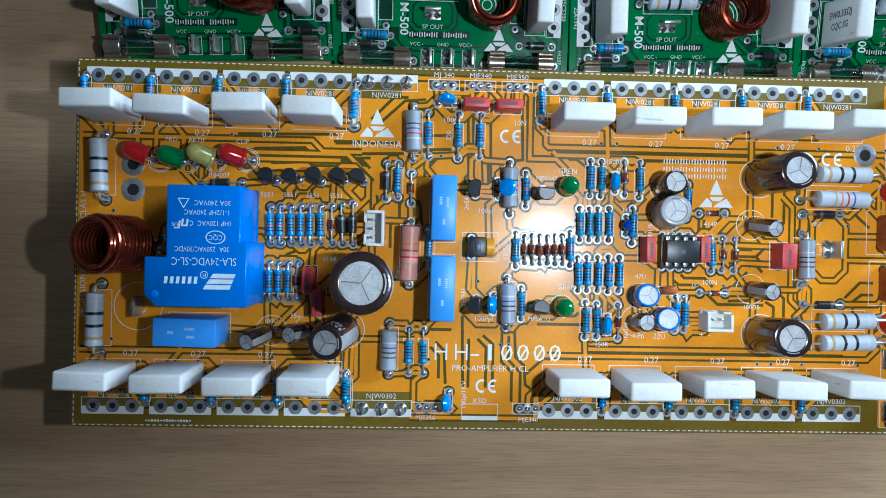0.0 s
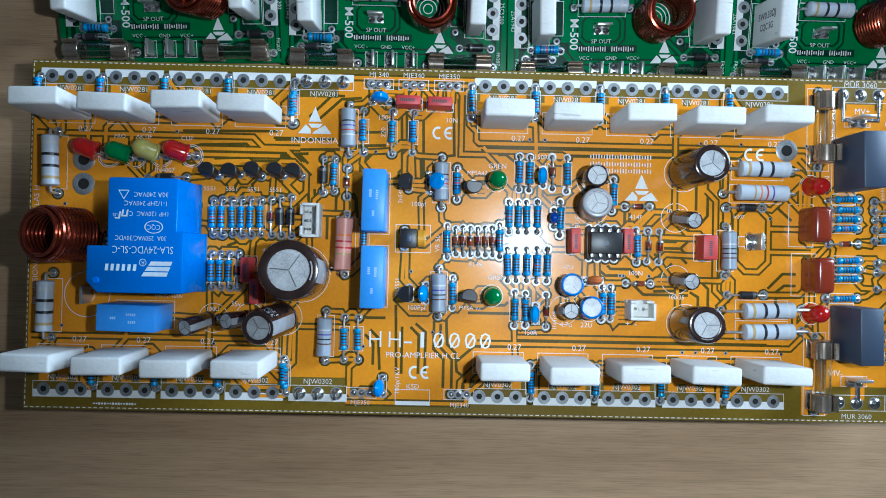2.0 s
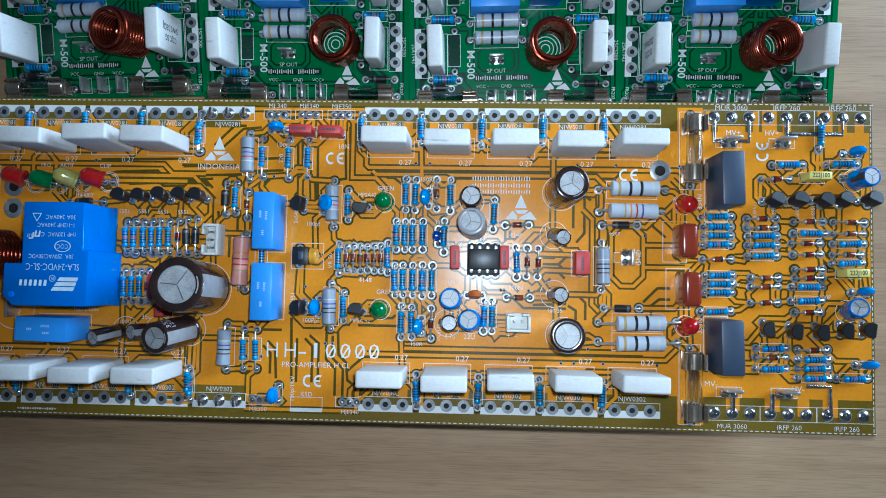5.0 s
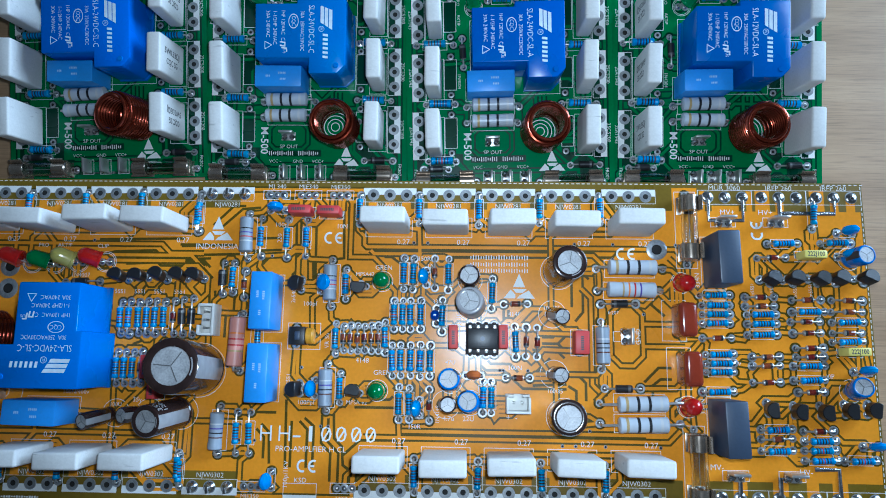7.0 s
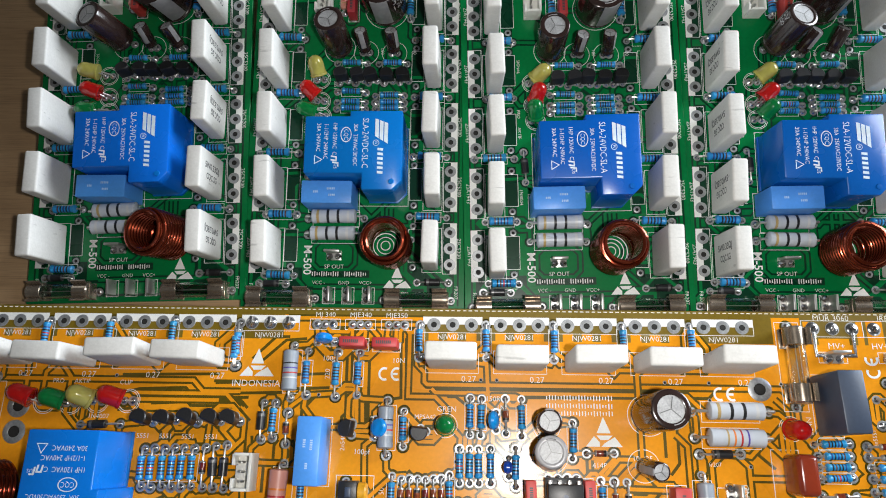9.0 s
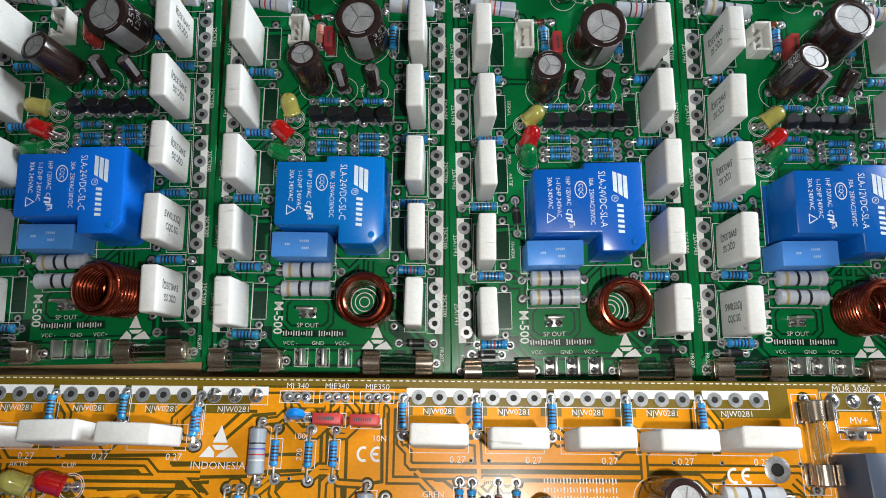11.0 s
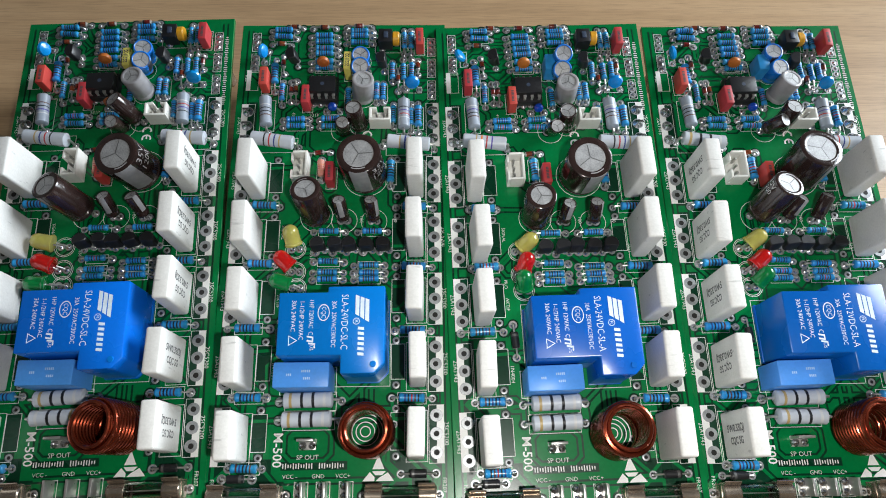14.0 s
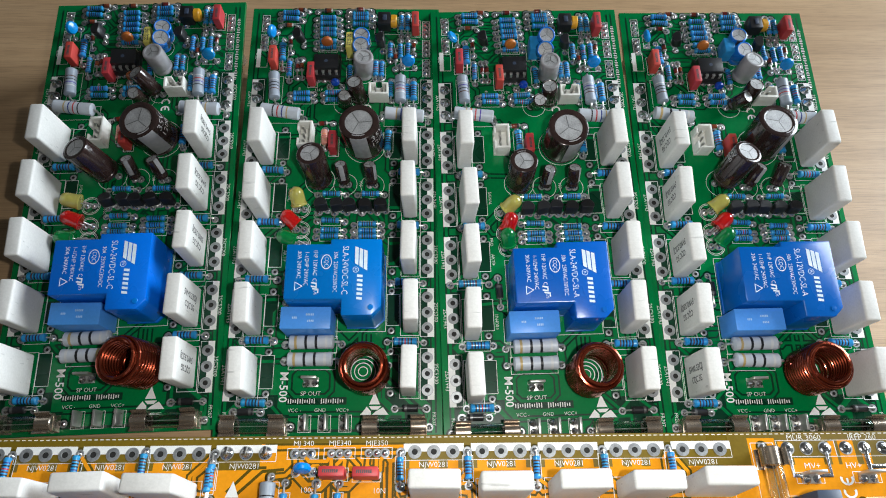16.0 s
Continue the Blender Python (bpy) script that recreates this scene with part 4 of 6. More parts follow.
# ---- the orange board ----
b = orange = Board(pose(0, 0, ZO * S), "orange board")
OX0, OY0, OX1, OY1 = -6.0, -98.8, 286.0, 4.8
oroot = plane_board("amplifier_board", orange.m, OX0, OY0, OX1, OY1, BARE_O, "long orange circuit board crowded with soldered parts")
pour = [quad(-5.0, -88.0, 285.0, -4.6, 0.010), quad(85.0, -4.6, 126.0, 2.6, 0.010), quad(89.0, -96.0, 126.0, -88.0, 0.010)]
for k in range(4):
    for top in (0, 1):
        for x in [18.85 * k + q for q in (0, 5.45, 10.9)] + [128.9 + 19.35 * k + q for q in (0, 5.45, 10.9)]:
            pour.append(quad(x - 1.5, -4.6, x + 1.5, -2.3, 0.010) if top == 0 else quad(x - 1.5, -90.6, x + 1.5, -88.0, 0.010))
for x0, y0, x1, y1 in ((225.6, -4.6, 233.6, 3.0), (234.4, -4.6, 236.0, 2.0), (238.2, -4.6, 246.8, -2.8), (249.2, -4.6, 251.0, 2.0), (252.0, -4.6, 256.6, 2.4), (258.4, -4.6, 261.0, 0.0), (269.2, -4.6, 273.8, 2.4), (275.6, -4.6, 278.2, 0.0), (280.6, -4.6, 283.4, 0.5),
                       (225.6, -96.6, 233.6, -88.0), (240.6, -92.0, 244.8, -88.0), (252.4, -92.0, 257.0, -88.0), (262.4, -93.4, 266.0, -88.0), (270.0, -93.4, 274.6, -88.0)):
    pour.append(quad(x0, y0, x1, y1, 0.010))
part("copper_pour", mesh("orange_pour", lambda: merge(*pour), [MASK_O], False), oroot, None, "bright orange lacquered copper area")
post = mesh("board_post", lambda: lathe([(2.6, -27.4), (2.6, -1.6)], 6), [NICKEL])
for x, y in ((10.0, -24.8), (220.2, -17.3), (10.0, -80.0), (275.0, -85.0), (275, -10), (130, -60)):
    part("spacer", post, oroot, mm(x, y, -1.6 + 0.0))


def orange_parts(b):
    # centre, upper half
    axial(b, "blue", 72.0, -0.2, 71.9, -12.5)
    axial(b, "blue", 92.7, -8.2, 92.9, -20.6)
    axial(b, "blue", 101.4, -8.5, 101.3, -20.9)
    axial(b, "blue", 107.7, -8.5, 107.4, -20.4)
    axial(b, "blue", 84.4, -22.9, 84.3, -32.5)
    axial(b, "blue", 121.0, -24.7, 121.0, -34.3)
    axial(b, "blue", 124.9, -0.2, 124.8, -9.6)
    axial(b, "grey", 88.6, -6.5, 88.5, -21.6)
    axial(b, "grey", 116.3, -21.8, 116.4, -36.7)
    axial(b, "black", 81.2, -23.0, 81.1, -32.9)
    axial(b, "glass", 88.2, -25.6, 88.2, -34.1)
    axial(b, "blue", 93.6, -41.6, 93.7, -51.8)
    axial(b, "blue", 118.3, -42.0, 118.4, -51.6)
    axial(b, "blue", 134.0, -41.5, 134.1, -51.0)
    axial(b, "blue", 136.7, -34.5, 136.8, -43.7)
    axial(b, "blue", 139.5, -34.5, 139.5, -43.6)
    axial(b, "blue", 141.9, -34.5, 142.0, -43.6)
    axial(b, "blue", 145.2, -34.4, 145.2, -43.5)
    axial(b, "blue", 152.1, -34.3, 152.0, -44.1)
    axial(b, "blue", 136.4, -48.7, 136.6, -58.2)
    axial(b, "blue", 139.0, -48.6, 139.2, -58.1)
    axial(b, "blue", 142.2, -48.6, 142.3, -58.1)
    axial(b, "blue", 145.3, -48.5, 145.3, -58.3)
    axial(b, "blue", 148.5, -48.5, 148.3, -58.1)
    axial(b, "glass", 120.9, -42.9, 121.0, -50.6)
    axial(b, "glass", 123.1, -42.8, 123.2, -50.6)
    axial(b, "glass", 125.3, -42.8, 125.4, -50.6)
    axial(b, "glass", 127.5, -42.8, 127.6, -50.5)
    axial(b, "glass", 129.7, -42.7, 129.8, -50.5)
    axial(b, "glass", 131.8, -42.7, 132.0, -50.5)
    # centre, lower half
    axial(b, "grey", 82.9, -68.4, 82.8, -82.9)
    axial(b, "grey", 116.2, -54.8, 116.2, -69.3)
    axial(b, "blue", 88.4, -70.1, 88.4, -82.6)
    axial(b, "blue", 92.5, -70.2, 92.6, -82.5)
    axial(b, "blue", 71.0, -83.4, 71.4, -92.8)
    axial(b, "blue", 120.3, -57.7, 120.3, -66.7)
    axial(b, "blue", 144.0, 0.1, 144.1, -9.5)
    axial(b, "blue", 163.5, 0.1, 163.4, -9.7)
    axial(b, "blue", 183.0, 0.1, 182.9, -9.1)
    axial(b, "blue", 202.2, 0.4, 202.2, -8.8)
    axial(b, "blue", 139.6, -20.9, 139.5, -30.7)
    axial(b, "blue", 142.8, -21.0, 142.5, -30.9)
    axial(b, "blue", 153.9, -21.0, 153.8, -30.9)
    axial(b, "blue", 168.0, -27.1, 167.6, -36.7)
    axial(b, "glass", 149.4, -20.9, 149.5, -30.3)
    axial(b, "glass", 171.6, -35.3, 178.9, -35.1)
    axial(b, "blue", 165.2, -59.5, 165.0, -69.1)
    axial(b, "blue", 167.6, -59.5, 167.7, -69.1)
    axial(b, "blue", 138.9, -61.7, 138.9, -71.5)
    axial(b, "blue", 142.1, -61.9, 142.2, -71.5)
    axial(b, "blue", 144.0, -83.3, 144.2, -93.1)
    axial(b, "blue", 163.7, -83.6, 163.4, -93.1)
    axial(b, "blue", 182.8, -83.8, 183.1, -93.2)
    axial(b, "blue", 202.2, -83.9, 202.2, -93.1)
    axial(b, "glass", 172.2, -58.2, 179.6, -58.2)
    axial(b, "glass", 148.3, -62.3, 148.4, -71.7)
    axial(b, "blue", 175.0, -42.4, 175.3, -51.7)
    axial(b, "glass", 178.6, -42.5, 178.4, -51.5)
    axial(b, "glass", 182.0, -42.6, 181.9, -51.6)
    axial(b, "grey", 202.0, -40.4, 201.9, -55.3)
    axial(b, "pale", 200.9, -23.7, 221.7, -23.6)
    axial(b, "pale", 201.0, -30.6, 220.7, -30.7)
    axial(b, "black", 202.1, -35.0, 213.0, -34.8)
    axial(b, "pale", 201.0, -65.5, 225.5, -65.1)
    axial(b, "pale", 201.0, -71.6, 225.5, -71.4)
    axial(b, "black", 202.7, -61.1, 213.9, -60.9)
    # drivers at the right end
    axial(b, "blue", 270.0, -1.2, 269.3, -10.4)
    axial(b, "blue", 254.9, -15.2, 264.6, -15.0)
    axial(b, "blue", 271.5, -14.9, 281.1, -14.7)
    axial(b, "blue", 233.0, -31.8, 242.3, -31.6)
    axial(b, "blue", 233.6, -35.0, 242.2, -34.8)
    axial(b, "blue", 233.6, -37.8, 242.2, -37.6)
    axial(b, "blue", 233.5, -40.6, 242.1, -40.4)
    axial(b, "blue", 247.3, -37.7, 256.5, -37.5)
    axial(b, "blue", 247.3, -40.6, 256.4, -40.4)
    axial(b, "blue", 247.2, -44.0, 256.3, -43.7)
    axial(b, "blue", 261.4, -36.7, 271.3, -36.5)
    axial(b, "blue", 273.3, -39.8, 283.0, -39.6)
    axial(b, "blue", 273.1, -45.9, 282.4, -45.6)
    axial(b, "glass", 251.5, -19.7, 260.5, -19.5)
    axial(b, "glass", 233.4, -45.2, 242.3, -45.0)
    axial(b, "glass", 247.1, -32.3, 256.1, -32.1)
    axial(b, "glass", 247.1, -35.1, 256.0, -34.9)
    axial(b, "glass", 261.5, -33.0, 270.4, -32.8)
    axial(b, "glass", 260.6, -39.8, 269.8, -39.6)
    axial(b, "glass", 261.2, -43.3, 269.7, -43.1)
    axial(b, "glass", 273.6, -32.9, 283.3, -33.1)
    axial(b, "glass", 273.5, -36.6, 282.8, -36.4)
    axial(b, "glass", 273.4, -43.1, 282.2, -42.9)
    axial(b, "blue", 234.2, -50.2, 242.6, -50.0)
    axial(b, "blue", 234.2, -53.0, 242.5, -52.7)
    axial(b, "blue", 234.1, -55.6, 242.5, -55.4)
    axial(b, "blue", 232.6, -61.6, 242.3, -61.3)
    axial(b, "blue", 260.8, -53.4, 270.1, -53.1)
    axial(b, "blue", 260.6, -57.7, 269.9, -57.4)
    axial(b, "blue", 249.6, -72.6, 259.3, -72.3)
    axial(b, "blue", 249.4, -78.9, 259.1, -78.6)
    axial(b, "blue", 262.4, -75.8, 272.1, -75.5)
    axial(b, "blue", 262.3, -78.6, 271.9, -78.3)
    axial(b, "blue", 262.2, -81.5, 272.3, -81.2)
    axial(b, "blue", 274.0, -81.4, 283.7, -81.0)
    axial(b, "glass", 248.3, -50.8, 256.8, -50.6)
    axial(b, "glass", 248.3, -53.5, 256.7, -53.3)
    axial(b, "glass", 248.1, -58.5, 256.5, -58.3)
    axial(b, "glass", 261.7, -47.9, 270.3, -47.7)
    axial(b, "glass", 261.6, -50.6, 270.2, -50.4)
    axial(b, "glass", 261.5, -61.3, 269.7, -61.0)
    axial(b, "glass", 249.5, -75.4, 259.2, -75.1)
    axial(b, "glass", 262.5, -72.9, 271.5, -72.6)
    # left end
    axial(b, "pale", 2.3, -16.5, 2.6, -35.1, 2)
    axial(b, "pale", 2.0, -58.6, 2.0, -77.6, 2)
    axial(b, "black", 29.0, -29.8, 40.5, -29.5)
    axial(b, "blue", -3.4, -0.7, -3.4, -7.6)
    axial(b, "blue", 14.9, -0.5, 14.8, -7.5)
    axial(b, "blue", 33.8, -0.1, 33.7, -7.1)
    axial(b, "blue", 52.4, 0.3, 52.4, -6.8)
    axial(b, "blue", 14.5, -84.0, 14.5, -91.8)
    axial(b, "blue", 33.1, -83.9, 33.1, -92.1)
    axial(b, "blue", 51.6, -83.7, 51.6, -92.0)
    axial(b, "blue", 70.6, -82.8, 70.8, -91.2)
    axial(b, "blue", 71.5, -2.1, 71.5, -12.8)
    axial(b, "blue", 48.7, -36.0, 48.9, -46.2)
    axial(b, "blue", 51.4, -35.9, 51.6, -46.2)
    axial(b, "blue", 54.4, -35.9, 54.6, -46.1)
    axial(b, "blue", 57.1, -35.8, 57.3, -46.1)
    axial(b, "blue", 59.8, -35.7, 60.0, -46.0)
    axial(b, "blue", 62.7, -35.7, 62.9, -45.9)
    axial(b, "blue", 48.7, -52.0, 48.8, -61.9)
    axial(b, "blue", 51.2, -51.9, 51.4, -61.9)
    axial(b, "blue", 53.9, -51.9, 54.1, -61.8)
    axial(b, "glass", 65.9, -35.6, 66.1, -45.9)
    axial(b, "glass", 56.5, -51.8, 56.6, -61.8)
    axial(b, "black", 68.7, -34.9, 69.0, -46.1)
    axial(b, "black", 71.8, -34.8, 72.0, -46.1)
    # transistors
    to92(b, 106.6, -29.8, 90)
    to92(b, 125.8, -30.1, 180)
    to92(b, 107.5, -62.4, 90)
    to92(b, 125.0, -63.6, 0)
    to92(b, 48.4, -28.4, -10)
    to92(b, 54.9, -28.2, -10)
    to92(b, 61.1, -28.1, -10)
    to92(b, 67.8, -28.0, -10)
    to92(b, 73.2, -27.8, -10)
    to92(b, 253.5, -27.3, -20)
    to92(b, 260.7, -27.2, -20)
    to92(b, 268.3, -27.0, -20)
    to92(b, 274.1, -26.9, -20)
    to92(b, 282.6, -26.7, -20)
    to92(b, 252.1, -66.2, 90)
    to92(b, 260.0, -66.7, 90)
    to92(b, 268.1, -66.8, 90)
    to92(b, 275.3, -66.2, 90)
    to92(b, 282.1, -66.0, 90)
    # ceramic discs: place, turn, lean
    disc(b, 97.7, -5.4, 0, 12)
    disc(b, 113.0, -29.5, 90, -55, tall=3.6)
    disc(b, 112.4, -62.4, 90, 20)
    disc(b, 100.0, -90.2, 90, 20)
    disc(b, 146.8, -27.0, 90, 20)
    disc(b, 145.3, -67.8, 90, 20)
    disc(b, 279.3, -11.6, 0, 12)
    disc(b, 279.0, -19.1, 0, 12)
    disc(b, 281.3, -54.8, 0, 12)
    disc(b, 282.3, -77.1, 0, 12)
    disc(b, 150.2, -39.2, 90, 15, 'navy')
    # boxes: place, size x, size y, height, kind
    boxcap(b, 97.3, -35.9, 6.6, 17.5, 13.0, 'blue')
    boxcap(b, 97.3, -57.6, 6.6, 17.5, 13.0, 'blue')
    boxcap(b, 29.3, -70.4, 16.5, 7.5, 13.0, 'blue')
    boxcap(b, 237.7, -21.5, 6.6, 16.0, 15.0, 'slate')
    boxcap(b, 237.4, -71.5, 6.6, 16.0, 15.0, 'slate')
    boxcap(b, 106.1, -6.1, 7.2, 2.8, 6.5, 'red')
    boxcap(b, 115.4, -6.3, 7.2, 2.8, 6.5, 'red')
    boxcap(b, 155.7, -45.9, 2.8, 7.2, 6.5, 'red')
    boxcap(b, 171.1, -45.7, 2.8, 7.2, 6.5, 'red')
    boxcap(b, 195.1, -47.1, 4.4, 7.2, 6.5, 'red')
    boxcap(b, 60.2, -56.4, 2.8, 7.2, 6.5, 'red')
    boxcap(b, 62.9, -62.6, 2.8, 7.2, 6.5, 'red')
    filmcap(b, 226.8, -39.8, 5.6, 10.5, 9.0)
    filmcap(b, 227.8, -54.6, 5.6, 10.5, 9.0)
    boxcap(b, 267.2, -19.1, 7.0, 2.5, 6.0, 'yellow')
    boxcap(b, 278.1, -48.8, 7.0, 2.5, 6.0, 'yellow')
    # electrolytics: foot, diameter, height, lean x, lean y, sleeve, stripe turn
    electro(b, 75.2, -57.3, 16.0, 25.0, 1.3, 1.4, "brown", 0)
    electro(b, 188.8, -24.8, 10.2, 20.0, 0.7, 0.3, "brown", -60)
    electro(b, 190.2, -69.8, 10.2, 20.0, -1.3, 1.2, "brown", -90)
    electro(b, 160.8, -28.0, 6.6, 11.0, -0.3, 0.6, "brown", 90)
    electro(b, 161.6, -36.0, 8.6, 11.0, -0.9, 0.8, "grey", 90)
    electro(b, 186.8, -38.3, 5.0, 11.0, 1.6, -1.2, "brown", 180)
    electro(b, 187.1, -56.9, 5.0, 11.0, 0.8, -0.1, "brown", 180)
    electro(b, 154.9, -59.5, 6.6, 8.0, -0.3, 0.8, "blue", 45)
    electro(b, 153.6, -66.7, 5.2, 8.0, 0.7, 0.4, "brown", 180)
    electro(b, 161.2, -66.1, 6.6, 8.0, -0.8, 0.9, "blue", 120)
    electro(b, 280.1, -19.8, 6.0, 8.0, 1.0, 0.3, "blue", 180)
    electro(b, 277.6, -60.7, 6.0, 8.0, -1.4, 1.5, "blue", 30)
    electro(b, 49.5, -71.0, 5.0, 11.0, -3.8, -1.6, "brown", 0)
    electro(b, 60.2, -70.7, 5.0, 9.0, -3.7, -0.2, "brown", 0)
    electro(b, 70.4, -70.4, 9.6, 17.0, -3.2, -1.4, "brown", 0)
    # lamps, connectors and the rest
    led(b, 132.7, -28.4, 0, 0, 'green')
    led(b, 132.0, -62.8, 0, 0, 'green')
    led(b, 17.5, -23.6, -8.8, 3.1, "red")
    led(b, 25.2, -23.7, -6.7, 1.9, "green")
    led(b, 32.9, -23.2, -5.6, 2.3, "yellow")
    led(b, 41.9, -23.0, -6.5, 2.1, "red")
    led(b, 227.5, -27.9, 0.5, -0.8, "red")
    led(b, 228.1, -66.2, 0.1, 0.5, "red")
    chip(b, 164.7, -46.4, 0)
    socket(b, 175.7, -65.9, 2, 0)
    socket(b, 78.2, -41.6, 3, 90)
    coil(b, 11.8, -47.3, 0, 0, -19)
    fuse(b, 229.6, -10.8, 90)
    fuse(b, 229.5, -84.3, 90)
    trimmer(b, 108.2, -46.2, 0)
    axial(b, "pink", 88.3, -39.2, 88.1, -57.4)
    # marks
    disc(b, 162.1, -57.8, 0, 10, "orange")


orange_parts(orange)
TOPROW = [18.85 * k for k in range(5)] + [128.9 + 19.35 * k for k in range(5)] + [237.0, 254.1, 271.4]
strip = {f: mesh(("footprint", f), lambda f=f: footprint(f is not False, f != "outline"), [SILK, PADGREY, HOLE, SOLDER]) for f in (False, True, "outline")}
for i, x in enumerate(TOPROW):
    full = "outline" if i > 9 else i == 4
    part("transistor_footprint", strip[full], oroot, mm(x, 0, 0))
    part("transistor_footprint", strip[full], oroot, mm(x + 10.9, -92.8, 0, 0, 0, 180))
    if i < 4 or 4 < i < 10:
        cement(orange, x + 5.45, -10.7, False)
        cement(orange, x + 5.45, -82.8, False)
relay(orange, 34.0, -47.4, -90, ("24", "C"))

extra = []
dash = lambda n, f: [f(k) for k in range(n)]
extra += dash(172, lambda k: quad(OX0 + 0.5 + k * 1.7, OY1 - 0.75, OX0 + 1.5 + k * 1.7, OY1 - 0.5, 0.08)) + dash(172, lambda k: quad(OX0 + 0.5 + k * 1.7, OY0 + 0.5, OX0 + 1.5 + k * 1.7, OY0 + 0.75, 0.08))
extra += dash(60, lambda k: quad(OX0 + 0.5, OY0 + 1.2 + k * 1.7, OX0 + 0.75, OY0 + 2.2 + k * 1.7, 0.08)) + dash(60, lambda k: quad(OX1 - 0.75, OY0 + 1.2 + k * 1.7, OX1 - 0.5, OY0 + 2.2 + k * 1.7, 0.08))
for x, y, turn in ((116.8, -14.4, 0), (111.2, -86.0, 0), (210.8, -18.8, 0), (252.0, -10.4, 90)):
    extra += ce_mark(x, y, 3.9, turn)
extra += warning_triangle(78.2, -15.5, 10.0) + warning_triangle(176.4, -33.4, 10.0)
extra += bars(170, -20.4, 23, 0.30, 1.6, True, 0.82) + bars(170, -22.6, 23, 0.28, 1.5, True, 0.82) + bars(170, -24.6, 23, 0.28, 1.5, True, 0.82)
extra += bars(21.0, -96.9, 16, 0.6, 0.7)
extra += [ring(12.1, -64.7, 6.6, 6.8, 0.08, 32), ring(12.1, -64.7, 2.2, 2.35, 0.08, 20)]
for x, y in ((92.8, -0.2), (103.2, -0.2), (113.8, -0.2), (89.6, -92.4), (118.6, -92.4)):
    extra += frame_lines(x + 4.2, y, 9.0, 3.2, 0.08)
    orange.comp += 1
    for k in range(3):
        orange.pad(x + 1.9 + k * 2.3, y)
extra += frame_lines(109, -93.4, 10.4, 4.6, 0.08) + [quad(103.9, -95.8, 114.2, -94.6, 0.085)]
for x, y in ((241.5, -8.2), (258, -8.2), (241.5, -86.3), (258.3, -86.3), (209.8, -45.0)):
    extra += frame_lines(x, y, 8.0, 3.2, 0.08)
WORDS = [("PRO-AMPLFIER H CL", 111.8, -81.0, 2.2, 0), ("INDONESIA", 78.2, -17.6, 2.4, 0), ("KSD", 109.0, -90.3, 1.9, 0), ("MJ 340", 97.0, 2.6, 1.9, 0), ("MJE340", 107.4, 2.6, 1.9, 0), ("MJE350", 118.0, 2.5, 1.9, 0),
         ("MJE350", 93.5, -95.3, 1.7, 0), ("MJE340", 123.0, -95.6, 1.7, 0), ("100p/1KV", 104.4, -88.6, 1.8, 90), ("MUR 3060", 242.4, 3.0, 2.1, 0), ("IRFP 260", 259.6, 3.0, 2.1, 0), ("IRFP 260", 276.9, 3.0, 2.1, 0),
         ("MUR 3060", 242.4, -96.9, 1.9, 0), ("IRFP 260", 259.8, -96.9, 1.9, 0), ("IRFP 260", 277.2, -96.9, 1.9, 0), ("MV+", 243.0, -5.0, 2.2, 0), ("HV+", 255.0, -5.0, 2.2, 0), ("MV-", 236.0, -84.0, 2.2, 0),
         ("HV-", 262.5, -85.0, 2.2, 0), ("100p", 99.0, -10.2, 1.9, 0), ("10N", 119.0, -10.6, 1.9, 0), ("220", 98.7, -14.6, 1.8, 90), ("MPSA42", 127.0, -26.2, 1.6, 0), ("GREN", 133.0, -24.0, 1.9, 0),
         ("GREN", 133.4, -57.3, 1.9, 0), ("MPSA 92", 125.6, -66.6, 1.6, 0), ("100pf", 109.6, -35.9, 1.8, 0), ("100Ppf", 109.6, -66.8, 1.8, 0), ("4148", 127.0, -53.6, 1.9, 0), ("VR 501", 115.6, -47.0, 1.8, 90),
         ("150R", 146.0, -21.0, 1.8, 0), ("1N", 148.2, -23.4, 1.8, 0), ("4148", 154.4, -30.0, 1.6, 90), ("331pf", 151.0, -34.8, 1.7, 0), ("10u", 158.8, -31.2, 1.7, 90), ("33UF", 157.4, -40.6, 1.8, 90), ("4148", 174.9, -38.4, 1.8, 0),
         ("100/35", 186.6, -36.4, 1.8, 0), ("100/35", 187.4, -62.2, 1.6, 0), ("47U", 154.8, -53.8, 1.7, 0), ("4.7u", 154.4, -71.0, 1.9, 0), ("22U", 160.6, -71.0, 1.9, 0), ("100N", 175.0, -55.2, 1.8, 0), ("+  -", 174.0, -70.4, 2.2, 0),
         ("150R", 143.8, -73.6, 1.7, 0), ("1N4148", 151.0, -69.8, 1.5, 90), ("fr207", 206.0, -37.6, 1.4, 0), ("GND", 213.6, -45.0, 2.0, 90), ("334N", 232.6, -27.0, 1.9, 90), ("334N", 232.6, -66.0, 1.9, 90), ("Z12V", 243.0, -53.0, 1.5, 0),
         ("Z12V", 241.0, -52.8, 1.5, 0), ("100p", 277.4, -11.0, 1.5, 0), ("100P", 271.0, -56.4, 1.7, 0), ("35v", 56.0, -66.8, 1.9, 0), ("100N/400v", 36.0, -64.7, 1.7, 0), ("100U", 49.2, -68.4, 1.6, 0), ("CLIP", 40.4, -17.8, 1.7, 0),
         ("AKTIF", 27.6, -17.6, 1.6, 0), ("PRO", 20.5, -17.6, 1.6, 0), ("1N4007", 33.8, -27.4, 1.7, 0), ("4148", 65.4, -50.6, 1.7, 0), ("22K", 93.6, -52.0, 1.8, 90), ("2n5401", 104.2, -33.0, 1.6, 90), ("2n5551", 103.8, -60.6, 1.6, 90)]
